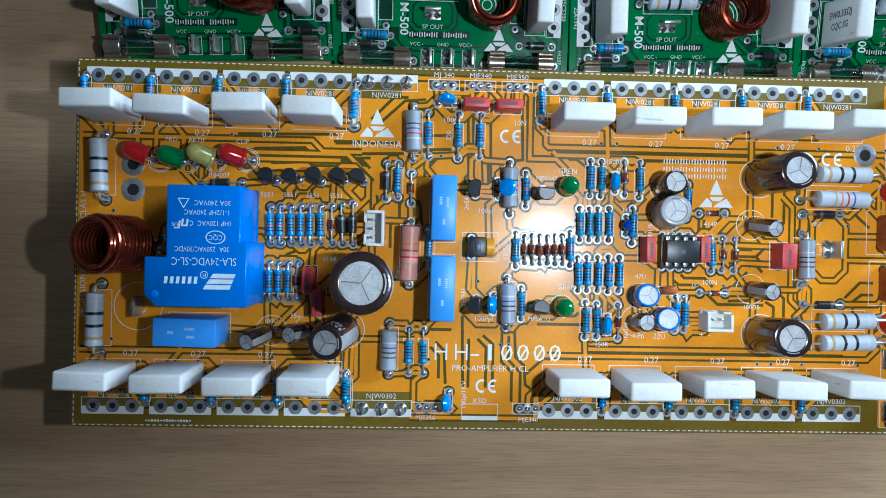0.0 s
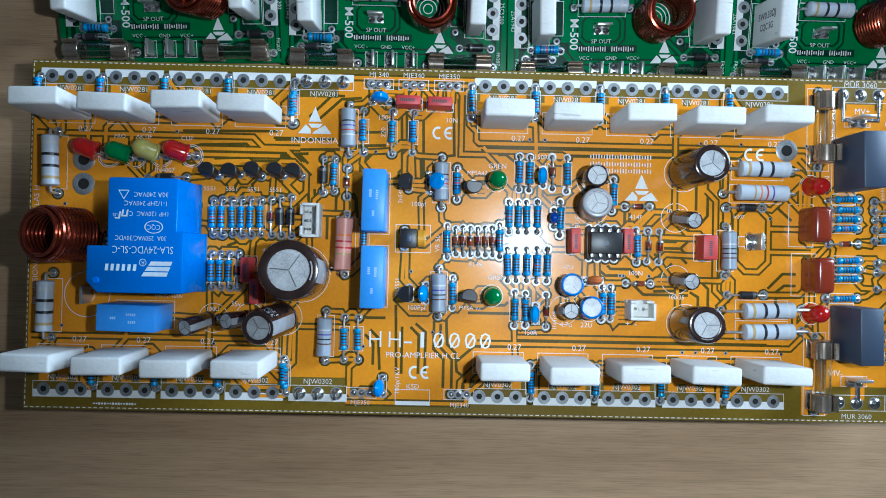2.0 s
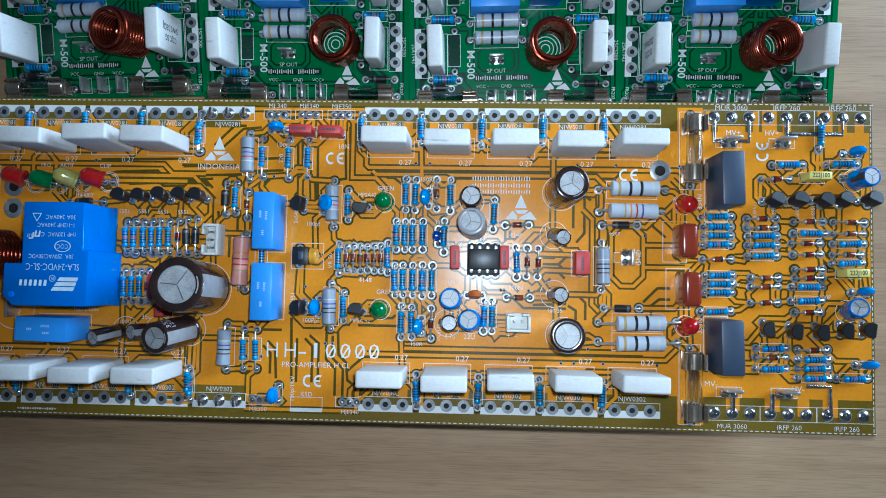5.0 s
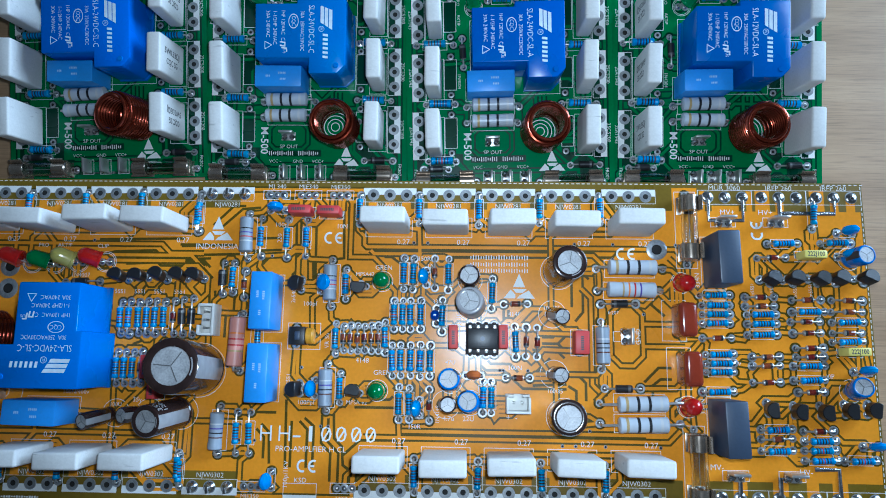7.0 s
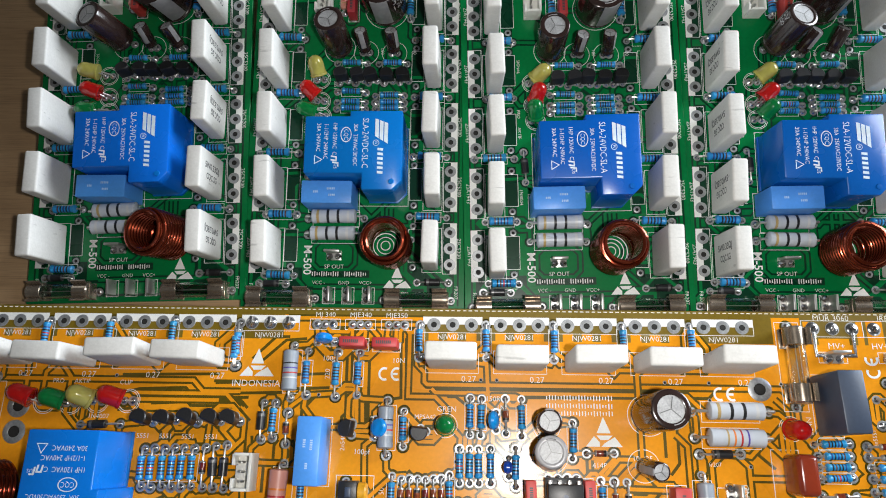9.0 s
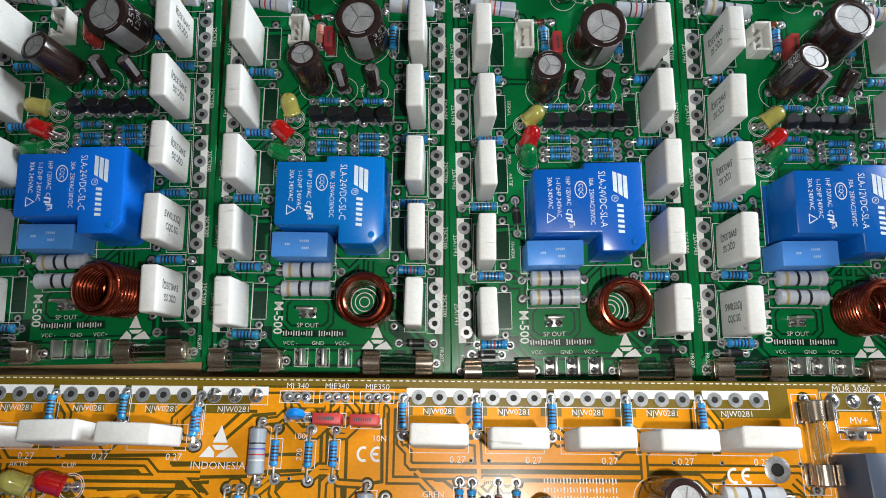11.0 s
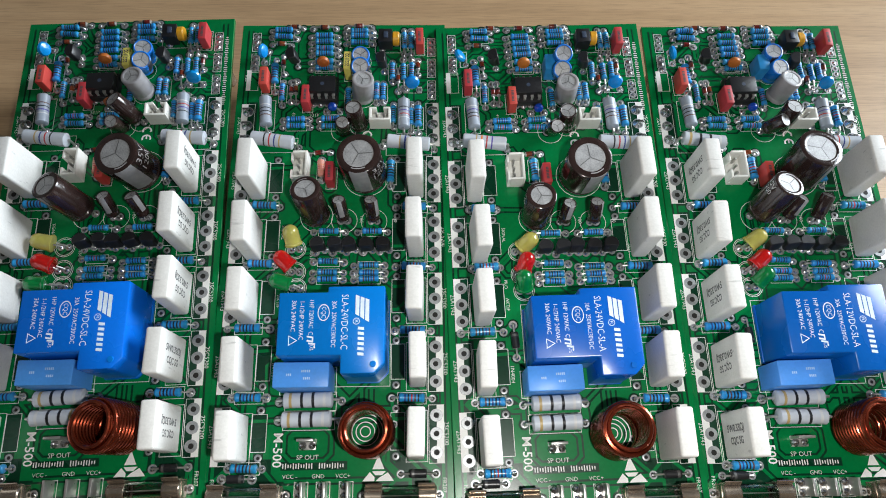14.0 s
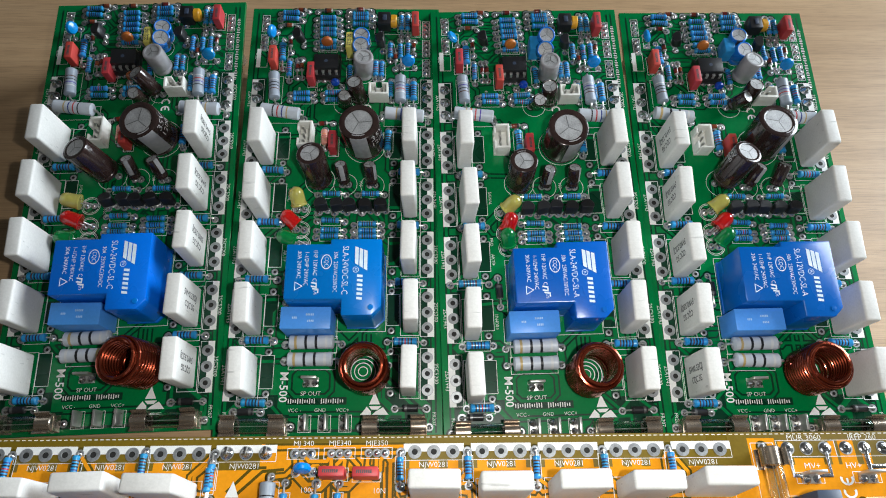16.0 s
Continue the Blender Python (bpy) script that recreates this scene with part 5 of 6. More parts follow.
WORDS += [("PROFESIONAL", -3.3, -60.5, 2.1, 90), ("CLAS H", -3.5, -36.5, 2.1, 90)]
WORDS += [("5551", x, -32.6, 1.7, 0) for x in (47.5, 54.0, 60.4, 67.0)] + [("2n5551", x, -30.0, 1.4, 90) for x in (249.6, 255.6, 262.8, 267.6)]
for i, x in enumerate(TOPROW[:10]):
    WORDS += [("NJW0281", x + 5.4, -3.6, 1.9, 0), ("NJW0302", x + 5.4, -89.3, 1.9, 0)]
    if i != 4:
        WORDS += [("0.27", x + 10.2, -15.6, 2.2, 0), ("0.27", x + 10.2, -78.0, 2.2, 0)]
# the large type name, its noughts crossed
for k, (x, glyph) in enumerate(zip((97.6, 103.4, 107.3, 111.6, 116.5, 121.2, 125.9, 130.4), "HH-10000")):
    lettering(orange, glyph, x, -76.6, 7.0, 0, oroot, wide={"H": 3.6, "-": 2.4, "1": 1.1}.get(glyph, 3.4))
    if glyph == "0":
        extra.append(ribbon([(x - 1.1, -78.4), (x + 1.1, -74.8)], 0.5, 0.095))
for text, x, y, size, turn in WORDS:
    lettering(orange, text, x, y, size * 1.12, turn, oroot)
runs = [[(-4, -16.9), (60, -16.9), (63, -19.9), (74, -19.9)], [(-4, -77.0), (60, -77.0), (64, -73.0), (90, -73.0)], [(124.3, 2), (124.3, -11.6), (126.5, -13.8), (126.5, -16.4), (127.3, -17.2), (226, -17.2), (229, -20.2)], [(122.0, -2), (122.0, -20.6), (129.7, -20.6), (133.0, -23.9), (133.0, -26)], [(128, -77.0), (222, -77.0), (226, -73.0)],
        [(128.6, -18.3), (129.7, -19.4), (200, -19.4), (204, -23.4)], [(140, -75.0), (215, -75.0)], [(44, -20.6), (70, -20.6), (74, -24.6)], [(44, -22.4), (68, -22.4)], [(86, 1.6), (126, 1.6)], [(89, -95.2), (125, -95.2), (125, -89)],
        [(205, -51), (205, -38), (208, -35), (212, -35), (215, -38), (215, -51), (212, -54), (208, -54), (205, -51)], [(215, -41), (228, -41)], [(215, -48), (228, -48)], [(196, -30), (199, -33), (199, -60), (203, -64)], [(224, -20), (227, -23), (227, -34)]]
# thin bare lines that part the copper areas
CUTS_TOP = [[(104, -7), (104.5, -25.5), (103.5, -26.5), (103.5, -31.5)], [(105.5, -7), (106, -23.5), (105, -25), (105, -31.5)], [(109, -21), (110, -22), (110.5, -31.5)], [(110.5, -6), (111, -31.5)], [(119.5, -5), (120, -21), (116.5, -21.5)], [(121, -4), (121.5, -20), (128.5, -20), (133.5, -23.5)], [(66.5, -17.5), (84, -17)], [(66.5, -19.5), (68.5, -20.5), (86, -20)], [(66.5, -22.5), (74, -22), (76.5, -24.5)], [(79, -11.5), (86, -5), (92, -4.5)], [(76.5, -10.5), (83, -4), (87, -4)], [(130.5, -18), (133.5, -20.5), (135.5, -20.5), (139.5, -23.5)], [(127, -18), (135, -18), (136.5, -19)]]
CUTS_LOW = [[(103.5, -66), (104, -86.5)], [(105.5, -72.5), (105.5, -86.5)], [(109.5, -71.5), (112.5, -74), (112.5, -86.5)], [(108, -72.5), (110.5, -75), (110.5, -86.5)], [(115, -70.5), (115, -79), (118, -82), (118, -90.5)], [(117, -71.5), (117, -78.5), (120.5, -82), (120.5, -90.5)], [(118.5, -67), (119, -77.5), (121.5, -80), (122, -85.5), (124, -87)], [(96, -73.5), (98.5, -76), (99, -85.5)], [(94.5, -75), (97, -77.5), (97, -84)], [(125, -68), (138.5, -68)], [(125, -66), (136, -65.5), (137, -64.5)], [(122, -82.5), (127, -78), (159.5, -77.5)], [(92, -68.5), (94, -70), (100.5, -70)]]
CUTS_CHIP = [[(198.5, -27), (196.5, -25.5), (196.5, -37.5), (194, -40.5)], [(193, -28), (193, -36)], [(171.5, -37), (171.5, -42.5)], [(173, -37), (173, -42.5)], [(183.5, -45.5), (187, -45.5), (191, -41.5)], [(183.5, -47.5), (188.5, -47.5), (191.5, -44.5)], [(188.5, -47.5), (191.5, -50.5)], [(180.5, -49.5), (188, -49.5), (190.5, -52)], [(218, -30.5), (218, -35), (222, -38.5)], [(166.5, -53), (167.5, -54), (173.5, -54), (176, -56.5)], [(163.5, -54), (166, -56), (171.5, -56), (177.5, -61.5), (191, -61.5)], [(180.5, -60.5), (191, -60)], [(181, -57), (186, -52)], [(194.5, -57), (197, -59.5), (197, -65)]]
CUTS_END = [[(191.5, -60.5), (194, -62), (194, -65)], [(217.5, -64.5), (217.5, -60), (220, -58), (223.5, -58)], [(223.5, -54.5), (219.5, -54.5), (215, -59)], [(152.5, -75.5), (198, -75), (198, -77.5)], [(197, -77.5), (222, -77.5)], [(152, -20.5), (206, -20), (208.5, -17.5)]]
CUTS_LEFT = [[(39, -21), (44.5, -19.5), (58, -19), (59.5, -20.5), (61.5, -22), (76.5, -21.5)], [(39, -25.5), (42.5, -25), (46.5, -21.5), (57.5, -21)], [(48.5, -23.5), (59, -23), (60, -24), (73.5, -24), (77.5, -28)], [(62, -23), (74, -22.5), (75.5, -24)], [(50.5, -29.5), (52.5, -31.5), (52.5, -35.5)], [(56.5, -29.5), (55, -31.5), (55, -35.5)], [(61.5, -29.5), (60, -31), (60, -33), (62, -34.5), (66.5, -34.5)], [(76.5, -29.5), (77, -37.5)], [(78.5, -32), (79, -36.5), (82.5, -39.5), (82.5, -47)], [(86, -33), (85, -34.5), (85, -40.5)], [(90, -33), (91, -34.5), (91.5, -40.5)], [(92, -26.5), (92, -25), (96, -20.5)]]
CUTS_ROW = [[(86, -15), (99.5, -14.5)], [(87, -19), (99.5, -18.5)], [(39, -15.5), (67.5, -15)], [(66, -17), (74, -17)], [(42.5, -34.5), (45, -37), (45, -38.5)], [(55.5, -45.5), (55.5, -48.5), (53, -49.5)], [(82, -24.5), (82, -30)]]
cuts = [ribbon(line, 0.85, 0.0165 + 0.00006 * k) for k, line in enumerate(CUTS_TOP + CUTS_LOW + CUTS_CHIP + CUTS_END + CUTS_LEFT + CUTS_ROW)]
part("track_gap", mesh("copper_cuts", lambda: merge(*cuts), [GAP_O], False), oroot)
TIN = [[(237.0, -1), (237.0, -7.6), (247.9, -7.6), (247.9, -1)], [(259.6, -1), (259.6, -8)], [(259.9, -5.2), (276.8, -5.2), (276.8, -1)], [(242.7, -92), (242.7, -86.5)], [(254.7, -92), (254.7, -86.5)], [(272.3, -92), (272.3, -84), (265, -84)]]
for k, path in enumerate(TIN):
    part("tinned_track", mesh(("tinned_track", k), lambda: moved(tube([(x, y, 0) for x, y in path], 0.72, 10), Matrix.Translation((0, 0, 0.12)) @ Matrix.Diagonal((1, 1, 0.6, 1))), [SOLDER]), oroot, None, "thick tinned track")
holes = []
for x, y in ((10.0, -24.8), (10.1, -32.0), (220.2, -17.3)):
    part("mounting_hole", mesh("mounting_hole", lambda: merge(*drill(0, 0, 1.6, 3.3)), [PADGREY, HOLE]), oroot, mm(x, y, 0))
for k in range(46):
    holes += drill(orange.seed.uniform(0, 280), orange.seed.choice((-15.8, -78.6, -20.5, -74, -38, -56)), 0.3, 0.55)
tagged(part("via", mesh("via", lambda: merge(*holes), [PADGREY, HOLE]), oroot), kind="stuff")
finish_board(orange, oroot, OX0, OY0, OX1, OY1, GAP_O, MASK_O, 17, extra, runs, [])


def tab(b, x, y, turn):
    """A soldered blade for a push-on plug."""
    root = thing("blade_terminal", b.at(x, y, 0, turn), "short tinned blade terminal in a blob of solder", "terminal", "blade terminals")
    part("blade", mesh("blade", lambda: merge(block(0.8, 5.0, 0.1, 5.6, 0.12, 0.9), block(2.6, 5.0, 0.1, 0.8, 0.1, -0.4)), [STEEL]), root)
    part("solder", mesh("blade_solder", lambda: merge(moved(lathe([(1.5, 0.1), (1.2, 0.9), (0.6, 1.8), (0, 2.1)], 12), Matrix.Translation((-0.5, 1.4, 0))), moved(lathe([(1.4, 0.1), (1.1, 0.8), (0, 1.5)], 12), Matrix.Translation((-0.5, -1.4, 0)))), [SOLDER]), root)


for x, y, r in ((241.5, -8.2, 90), (258, -8.2, 90), (241.5, -86.3, 90), (258.3, -86.3, 90), (209.8, -45.0, 0), (12.1, -64.7, 0)):
    tab(orange, x, y, r)

# ---- the four green boards, their far ends raised ----
PLANE = pose(0, 0.008, (ZO - 25.59) * S, 8.377)
# place and turn of each board; the third lies over the edges of its neighbours
PLACES = [(-10.8, 0.8, 0.25, 1.7), (62.5, 0.0, 0.0, 0.0), (137.9, -2.8, 1.75, 1.3), (211.9, -1.4, 0.0, 0.2)]
GX, GY0, GY1 = 75.0, 1.6, 170.4


spare = mesh("drilled_pad", lambda: merge(*drill(0, 0, 0.5, 1.15)), [PADGREY, HOLE])


def green_parts(b, k):
    # input end
    axial(b, "blue", 11.1, 167.6, 20.0, 167.6)
    axial(b, "blue", 11.1, 164.9, 20.2, 164.3)
    axial(b, "blue", 16.4, 145.8, 16.5, 136.2)
    axial(b, "blue", 25.4, 164.9, 35.6, 165.0)
    axial(b, "blue", 25.6, 162.3, 35.7, 162.4)
    axial(b, "blue", 25.7, 159.6, 35.8, 159.6)
    axial(b, "blue", 25.9, 157.0, 35.9, 157.1)
    axial(b, "blue", 26.0, 153.9, 36.0, 153.9)
    axial(b, "blue", 26.2, 151.0, 36.1, 151.1)
    axial(b, "blue", 38.3, 166.9, 48.5, 167.0)
    axial(b, "blue", 38.4, 164.6, 48.6, 164.7)
    axial(b, "blue", 38.5, 161.9, 48.6, 161.9)
    axial(b, "blue", 59.9, 167.6, 60.0, 157.3)
    axial(b, "blue", 62.4, 167.6, 62.4, 157.4)
    axial(b, "blue", 55.6, 154.0, 55.8, 145.5)
    axial(b, "blue", 59.6, 155.0, 59.8, 143.2)
    axial(b, "blue", 62.6, 155.0, 62.7, 144.1)
    axial(b, "blue", 50.1, 145.0, 50.2, 137.2)
    axial(b, "blue", 52.4, 145.0, 52.5, 137.2)
    axial(b, "blue", 40.0, 141.7, 40.2, 136.2)
    axial(b, "blue", 17.2, 130.1, 26.4, 130.3)
    axial(b, "blue", 17.3, 127.6, 26.6, 127.4)
    axial(b, "blue", 30.3, 130.1, 37.7, 130.4)
    axial(b, "blue", 30.5, 127.5, 37.8, 127.2)
    axial(b, "blue", 56.1, 136.3, 56.2, 127.3)
    axial(b, "blue", 62.4, 136.3, 62.5, 125.5)
    axial(b, "blue5", 13.3, 155.2, 13.7, 141.7)
    axial(b, "blue5", 64.9, 136.8, 65.0, 124.6)
    axial(b, "blue5", 55.5, 114.5, 55.4, 104.3)
    axial(b, "glass", 17.1, 168.8, 22.4, 168.8)
    axial(b, "glass", 11.5, 161.7, 18.4, 161.3)
    axial(b, "glass", 15.9, 156.7, 16.5, 149.1)
    axial(b, "glass", 19.3, 145.8, 19.6, 137.6)
    axial(b, "glass", 21.0, 145.9, 21.5, 137.6)
    axial(b, "glass", 26.1, 168.6, 34.6, 168.6)
    axial(b, "glass", 38.7, 168.9, 47.6, 169.0)
    axial(b, "glass", 57.7, 150.2, 57.8, 141.8)
    axial(b, "glass", 64.9, 154.5, 64.9, 148.3)
    axial(b, "glass", 26.8, 116.5, 34.4, 117.4)
    axial(b, "grey", 11.1, 138.9, 12.1, 125.4)
    axial(b, "grey", 59.8, 138.1, 60.0, 123.7)
    axial(b, "pale", 6.6, 121.5, 23.2, 119.3)
    axial(b, "pale", 52.7, 119.9, 70.4, 118.2)
    # protection part
    axial(b, "blue", 29.8, 87.9, 40.4, 87.8)
    axial(b, "blue", 44.5, 87.7, 54.4, 87.7)
    axial(b, "blue", 30.3, 77.5, 40.1, 77.2)
    axial(b, "blue", 30.1, 73.7, 40.2, 73.6)
    axial(b, "blue", 30.2, 71.3, 40.0, 71.2)
    axial(b, "blue", 43.4, 76.0, 53.6, 76.0)
    axial(b, "blue", 43.5, 73.5, 53.6, 73.4)
    axial(b, "blue", 43.6, 71.2, 53.7, 71.2)
    axial(b, "blue5", 8.8, 97.3, 17.8, 97.1)
    axial(b, "blue5", 9.0, 76.7, 17.3, 76.7)
    axial(b, "blue5", 57.3, 96.5, 69.6, 96.3)
    axial(b, "blue5", 57.2, 75.5, 69.2, 75.2)
    axial(b, "blue5", 3.9, 55.4, 17.5, 55.3)
    axial(b, "blue5", 7.3, 33.7, 17.6, 33.7)
    axial(b, "blue5", 7.7, 13.1, 17.9, 12.8)
    axial(b, "blue5", 57.0, 54.1, 68.7, 53.9)
    axial(b, "blue5", 56.2, 33.1, 68.9, 32.8)
    axial(b, "pale", 22.0, 32.4, 40.8, 32.4, 2)
    axial(b, "pale", 21.8, 26.8, 40.5, 26.5, 2)
    axial(b, "black", 59.2, 10.8, 69.6, 10.8)
    axial(b, "black", 6.2, 10.1, 15.0, 10.0)
    # transistors
    to92(b, 20.8, 153.8, 100)
    to92(b, 52.6, 151.6, 90)
    to92(b, 32.3, 81.2, 10)
    to92(b, 38.0, 81.2, 10)
    to92(b, 42.5, 81.1, 10)
    to92(b, 48.0, 81.1, 10)
    to92(b, 53.5, 81.1, 10)
    # discs and boxes
    disc(b, 9.6, 156.4, (70, 75, 110, 95)[k], (20, 14, 40, 18)[k])
    disc(b, 62.9, 142.3, 0, 25)
    disc(b, 34.8, 133.6, 0, 10, 'orange' if k == 0 else 'navy')
    disc(b, 30.9, 151.5, 0, 15, 'orange')
    boxcap(b, 10.5, 144.8, 2.8, 7.2, 6.5, 'red')
    boxcap(b, 25.6, 137.3, 2.8, 7.2, 6.5, 'red')
    boxcap(b, 65.6, 160.8, 2.8, 7.2, 6.5, 'red')
    boxcap(b, 35.1, 107.6, 2.8, 7.2, 6.5, 'red')
    boxcap(b, 40.0, 150.1, *((2.5, 7.2, 7.5, 'yellow') if k < 2 else (4.2, 6.4, 7.0, 'royal')))
    boxcap(b, 30.4, 38.7, 16.5, 7.5, 13.0, 'blue')
    # electrolytics
    lean = lambda *pairs: pairs[k]
    electro(b, 46.9, 108.6, 14.5, 16.0, *lean((-2.1, -1.0), (-1.0, 0.3), (0.4, -0.8), (0.9, 2.1)), "brown", (-62, -90, -70, -50)[k])
    electro(b, 30.6, 93.6, 9.8, 16.0, *lean((-5.0, 2.4), (-1.3, 3.0), (0.0, 1.4), (2.8, 3.4)), "brown", (100, 110, 100, 110)[k])
    electro(b, 39.9, 92.0, 4.5, 8.5, *lean((-0.8, 3.6), (-0.8, 3.3), (0.7, 2.5), (2.6, 4.2)), "brown", -80)
    electro(b, 49.9, 91.6, 4.5, 8.5, *lean((-1.8, 3.7), (-0.5, 3.7), (-0.3, 3.2), (1.7, 5.4)), "brown", -30)
    electro(b, 45.1, 139.4, 7.6, 10.2, *lean((-1.0, 0.8), (0.9, 1.0), (-0.6, 0.2), (1.6, 1.6)), "grey", 90)
    electro(b, 44.0, 153.9, 6.6, 8.0, *lean((1.7, -0.6), (0.7, -1.8), (0.1, -2.4), (-0.4, -0.2)), "blue", -90)
    electro(b, 44.2, 148.7, 6.6, 8.0, *lean((2.2, -1.8), (0.7, -2.5), (-1.0, -3.4), (0.6, -1.5)), "blue", -20)
    electro(b, 44.4, 127.7, 6.0, 11.0, *lean((-4.4, 2.2), (-1.3, 1.1), (-1.1, 0.2), (0.8, 1.6)), "brown", 120)
    electro(b, 38.6, 125.9, 5.0, 8.0, *lean((-0.7, -1.8), (0.5, -0.9), (0.7, -2.6), (3.2, -0.7)), "brown", 120)
    # lamps, connectors, relay, coil
    chip(b, 31.4, 141.3, 0)
    socket(b, 51.7, 129.5, 2, 0)
    socket(b, 24.8, 110.2, 3, 90)
    trimmer(b, 54.4, 162.2, 0)
    coil(b, (51.0, 49.7, 48.8, 48.6)[k], 22.8, 0, (0, 0, -3, -2)[k], (-15, 0, 3, 4)[k])
    fuse(b, 59.3, 4.8, 0)
    fuse(b, 13.9, 5.2, 0)
    axial(b, "rose" if k < 2 else "blue5", 31.4, 114.5, 31.8, 107.0)
    led(b, 24.2, 82.0, *lean((-9.2, 1.6), (-1.5, 6.1), (5.2, 3.4), (5.8, 3.9)), "yellow")
    led(b, 24.5, 74.1, *lean((-8.2, 2.8), (-6.0, 5.3), (2.1, 4.9), (6.0, 5.4)), "red")
    led(b, 25.0, 68.6, *lean((-10.4, 0.3), (-8.0, 2.3), (-0.9, 4.0), (4.3, 4.3)), "green")
    axial(b, "black", 20.6, 57.6, 21.0, 47.0)


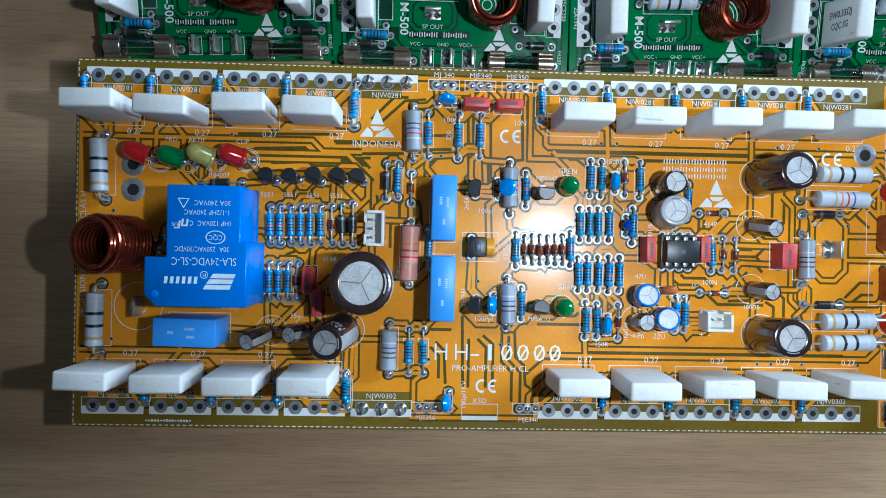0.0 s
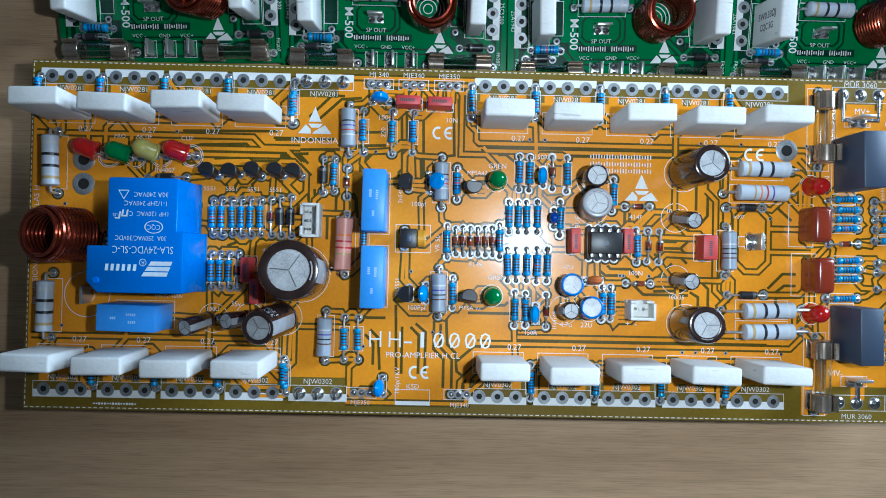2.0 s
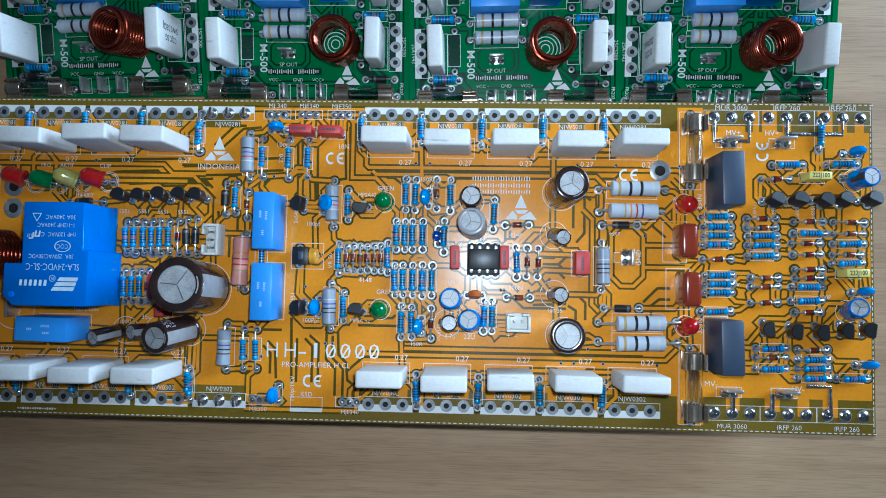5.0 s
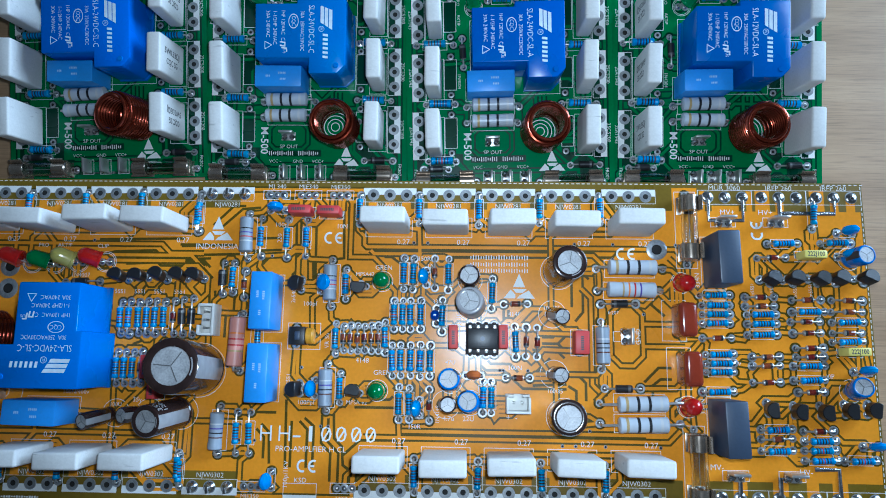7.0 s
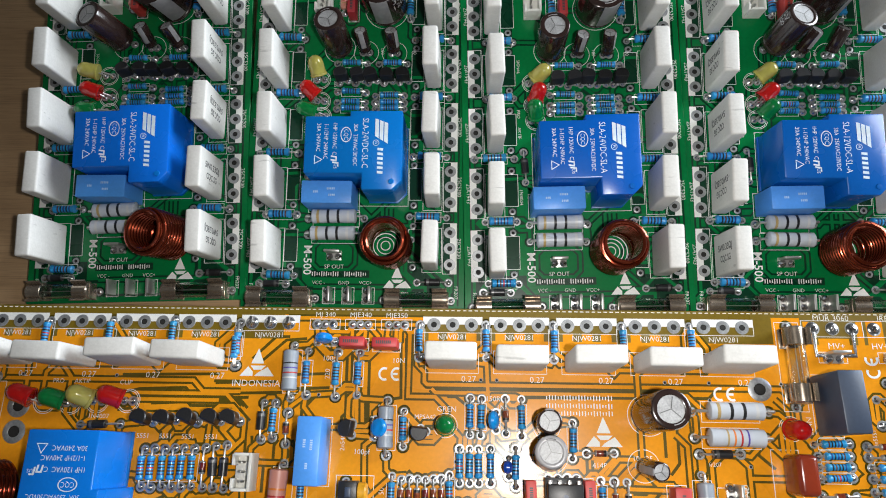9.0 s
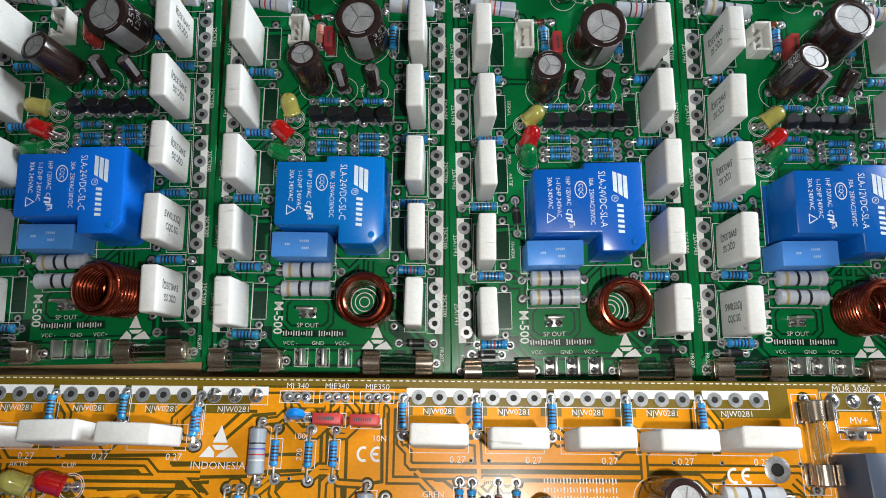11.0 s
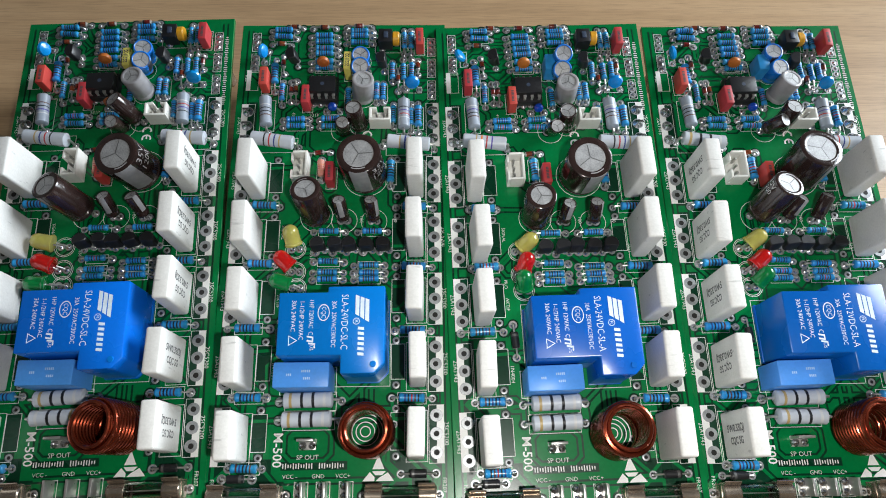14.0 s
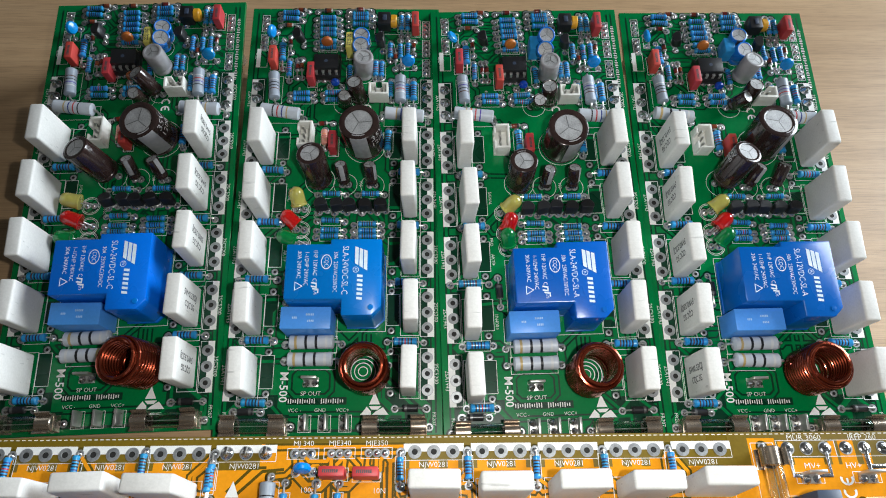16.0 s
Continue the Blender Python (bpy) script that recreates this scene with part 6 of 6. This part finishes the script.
for k, (px, py, pz, turn) in enumerate(PLACES):
    b = Board(PLANE @ mm(px, py, pz, 0, 0, turn), "green board")
    b.seed = random.Random(k + 7)
    b.name = "green board " + "abcd"[k]
    root = plane_board("amplifier_board", b.m, 0, GY0, GX, GY1, MASK_G, "green circuit board crowded with soldered parts")
    # two feet under the raised far end, down to the table
    for x in (8, GX - 8):
        v = 160.0
        z = ((b.m @ mm(x, v, 0)).translation.z) / S
        drop = (z - 1.6) / math.cos(radians(8.377)) + 0.3
        part("spacer", mesh(("far_post", round(drop)), lambda: lathe([(2.6, -drop), (2.6, -1.5)], 6), [NICKEL]), root, mm(x, v, 0))
    green_parts(b, k)
    relay(b, 39.6, 50.9, 0, ("12", "A") if k == 3 else ("24", "A" if k == 2 else "C"))
    extra, dark_rects = [], []
    for i in range(6):
        v = 22.3 + 21.2 * i
        full = i == 5
        part("transistor_footprint", strip[full], root, mm(70.0, v + 5.45, 0, 0, 0, -90))
        part("transistor_footprint", strip[full], root, mm(4.6, v - 5.45, 0, 0, 0, 90))
        if not full:
            cement(b, 64.0, v - 0.6, True, 1 if k == 0 else 0)
            cement(b, 10.6, v - 0.8, True, -1 if k == 3 else 0)
            extra += frame_lines(16.2, v + 0.9, 4.6, 11.2, 0.08) + frame_lines(58.2, v + 0.9, 4.4, 11.2, 0.08)
            dark_rects += [(14, v - 4.6, 18.4, v + 6.4), (56.1, v - 4.6, 60.3, v + 6.4)]
            for x in (16.4, 57.6):
                for y in (v + 7.6, v - 6.4):
                    part("drilled_pad", spare, root, mm(x, y, 0))
                    dark_rects.append((x - 1.5, y - 1.5, x + 1.5, y + 1.5))
        dark_rects += [(66.8, v - 9.4, 71.4, v + 9.4), (3.8, v - 9.4, 7.8, v + 9.4)]
        lettering(b, "2SC5200", 73.0, v, 1.9, -90, root)
        lettering(b, "2SA1943", 1.7, v, 1.9, -90, root)
    for q, n in ((69.8, 3), (5.6, 2)):
        for j in range(n):
            y = (160.3, 151.4, 142.2)[j] if n == 3 else (163.0, 154.0)[j]
            extra += frame_lines(q, y, 3.0, 8.0, 0.08)
            b.comp += 1
            for i in range(3):
                b.pad(q, y + (i - 1) * 2.3)
    extra += [quad(3.0, 142.5, 4.6, 151.0, 0.085)] + frame_lines(5.2, 146.7, 4.4, 8.5, 0.08)
    extra += ce_mark(47.0, 122.8, 3.4, -90)
    extra += warning_triangle(52.5, 8.9, 9.4)
    extra += [ring(48.4, 23.2, r, r + 0.28, 0.08, 30) for r in (1.4, 2.7, 4.0, 5.2)]
    extra += bars(28.3, 13.5, 12, 0.32, 1.7, True, 0.78) + bars(38.4, 13.5, 10, 0.32, 1.7, True, 0.78)
    dark_rects += [(23.3, 12.3, 43.2, 14.8), (24.5, 3.5, 62, 4.4), (20.6, 8.1, 57.4, 9.2), (4.0, 7.2, 20.5, 15.6), (57.5, 7.2, 69.8, 15.6)]
    extra += bars(72.8, 148, 36, 0.30, 1.4, False, 0.8)
    extra += frame_lines(31.1, 19.8, 5.2, 3.0, 0.085, 0.4) + frame_lines(39.6, 50.4, 32.4, 27.4, 0.08)
    for x, word in ((26.2, "VCC -"), (34.6, "GND"), (42.0, "VCC+")):
        lettering(b, word, x, 10.5, 1.7, 0, root)
    for word, x, y, size, turn2 in (("M-500", 22.0, 18.2, 3.9, -90), ("SP OUT", 31.2, 15.9, 2.0, 0), ("FR207", 72.2, 7.5, 1.7, -90), ("FR207", 3.2, 8.0, 1.7, -90), ("100P", 60.4, 138.0, 1.6, 0), ("331P", 28.0, 132.2, 1.7, 0), ("100", 45.6, 92.5, 1.7, -90), ("100", 57.0, 92.5, 1.7, -90), ("5551", 29.4, 80.0, 1.6, -90), ("5551", 61.0, 82.0, 1.6, -90), ("KSD", 3.0, 147.5, 1.6, -90), ("INPUT", 54.5, 121.0, 1.5, 0), ("4148", 20.6, 132.0, 1.5, -90), ("SIGNAL", 19.6, 88.0, 1.5, -90), ("1N4004", 19.4, 42.0, 1.7, -90), ("AKTIF", 19.4, 64.3, 1.6, -90), ("PRO", 19.2, 71.0, 1.6, -90)):
        lettering(b, word, x, y, size, turn2, root)
    for x in (29.7, 36.2, 43.0):
        tab(b, x, 6.4, 0)
        extra += frame_lines(x, 6.2, 4.2, 5.6, 0.08)
    tab(b, 31.1, 19.8, 90)
    ovals = [[(24.0, 17.0), (26.0, 15.0), (36.2, 15.0), (38.2, 17.0), (38.2, 22.6), (36.2, 24.6), (26.0, 24.6), (24.0, 22.6), (24.0, 17.0)], [(3.2, 3), (3.2, 168)], [(72.0, 3), (72.0, 168)], [(24.5, 9.2), (62, 9.2), (62, 6)], [(47, 36), (47, 26)], [(50, 36), (50, 30), (56, 30)]]
    finish_board(b, root, 0, GY0, GX, GY1, GAP_G, MASK_G, 20, extra, ovals, dark_rects)
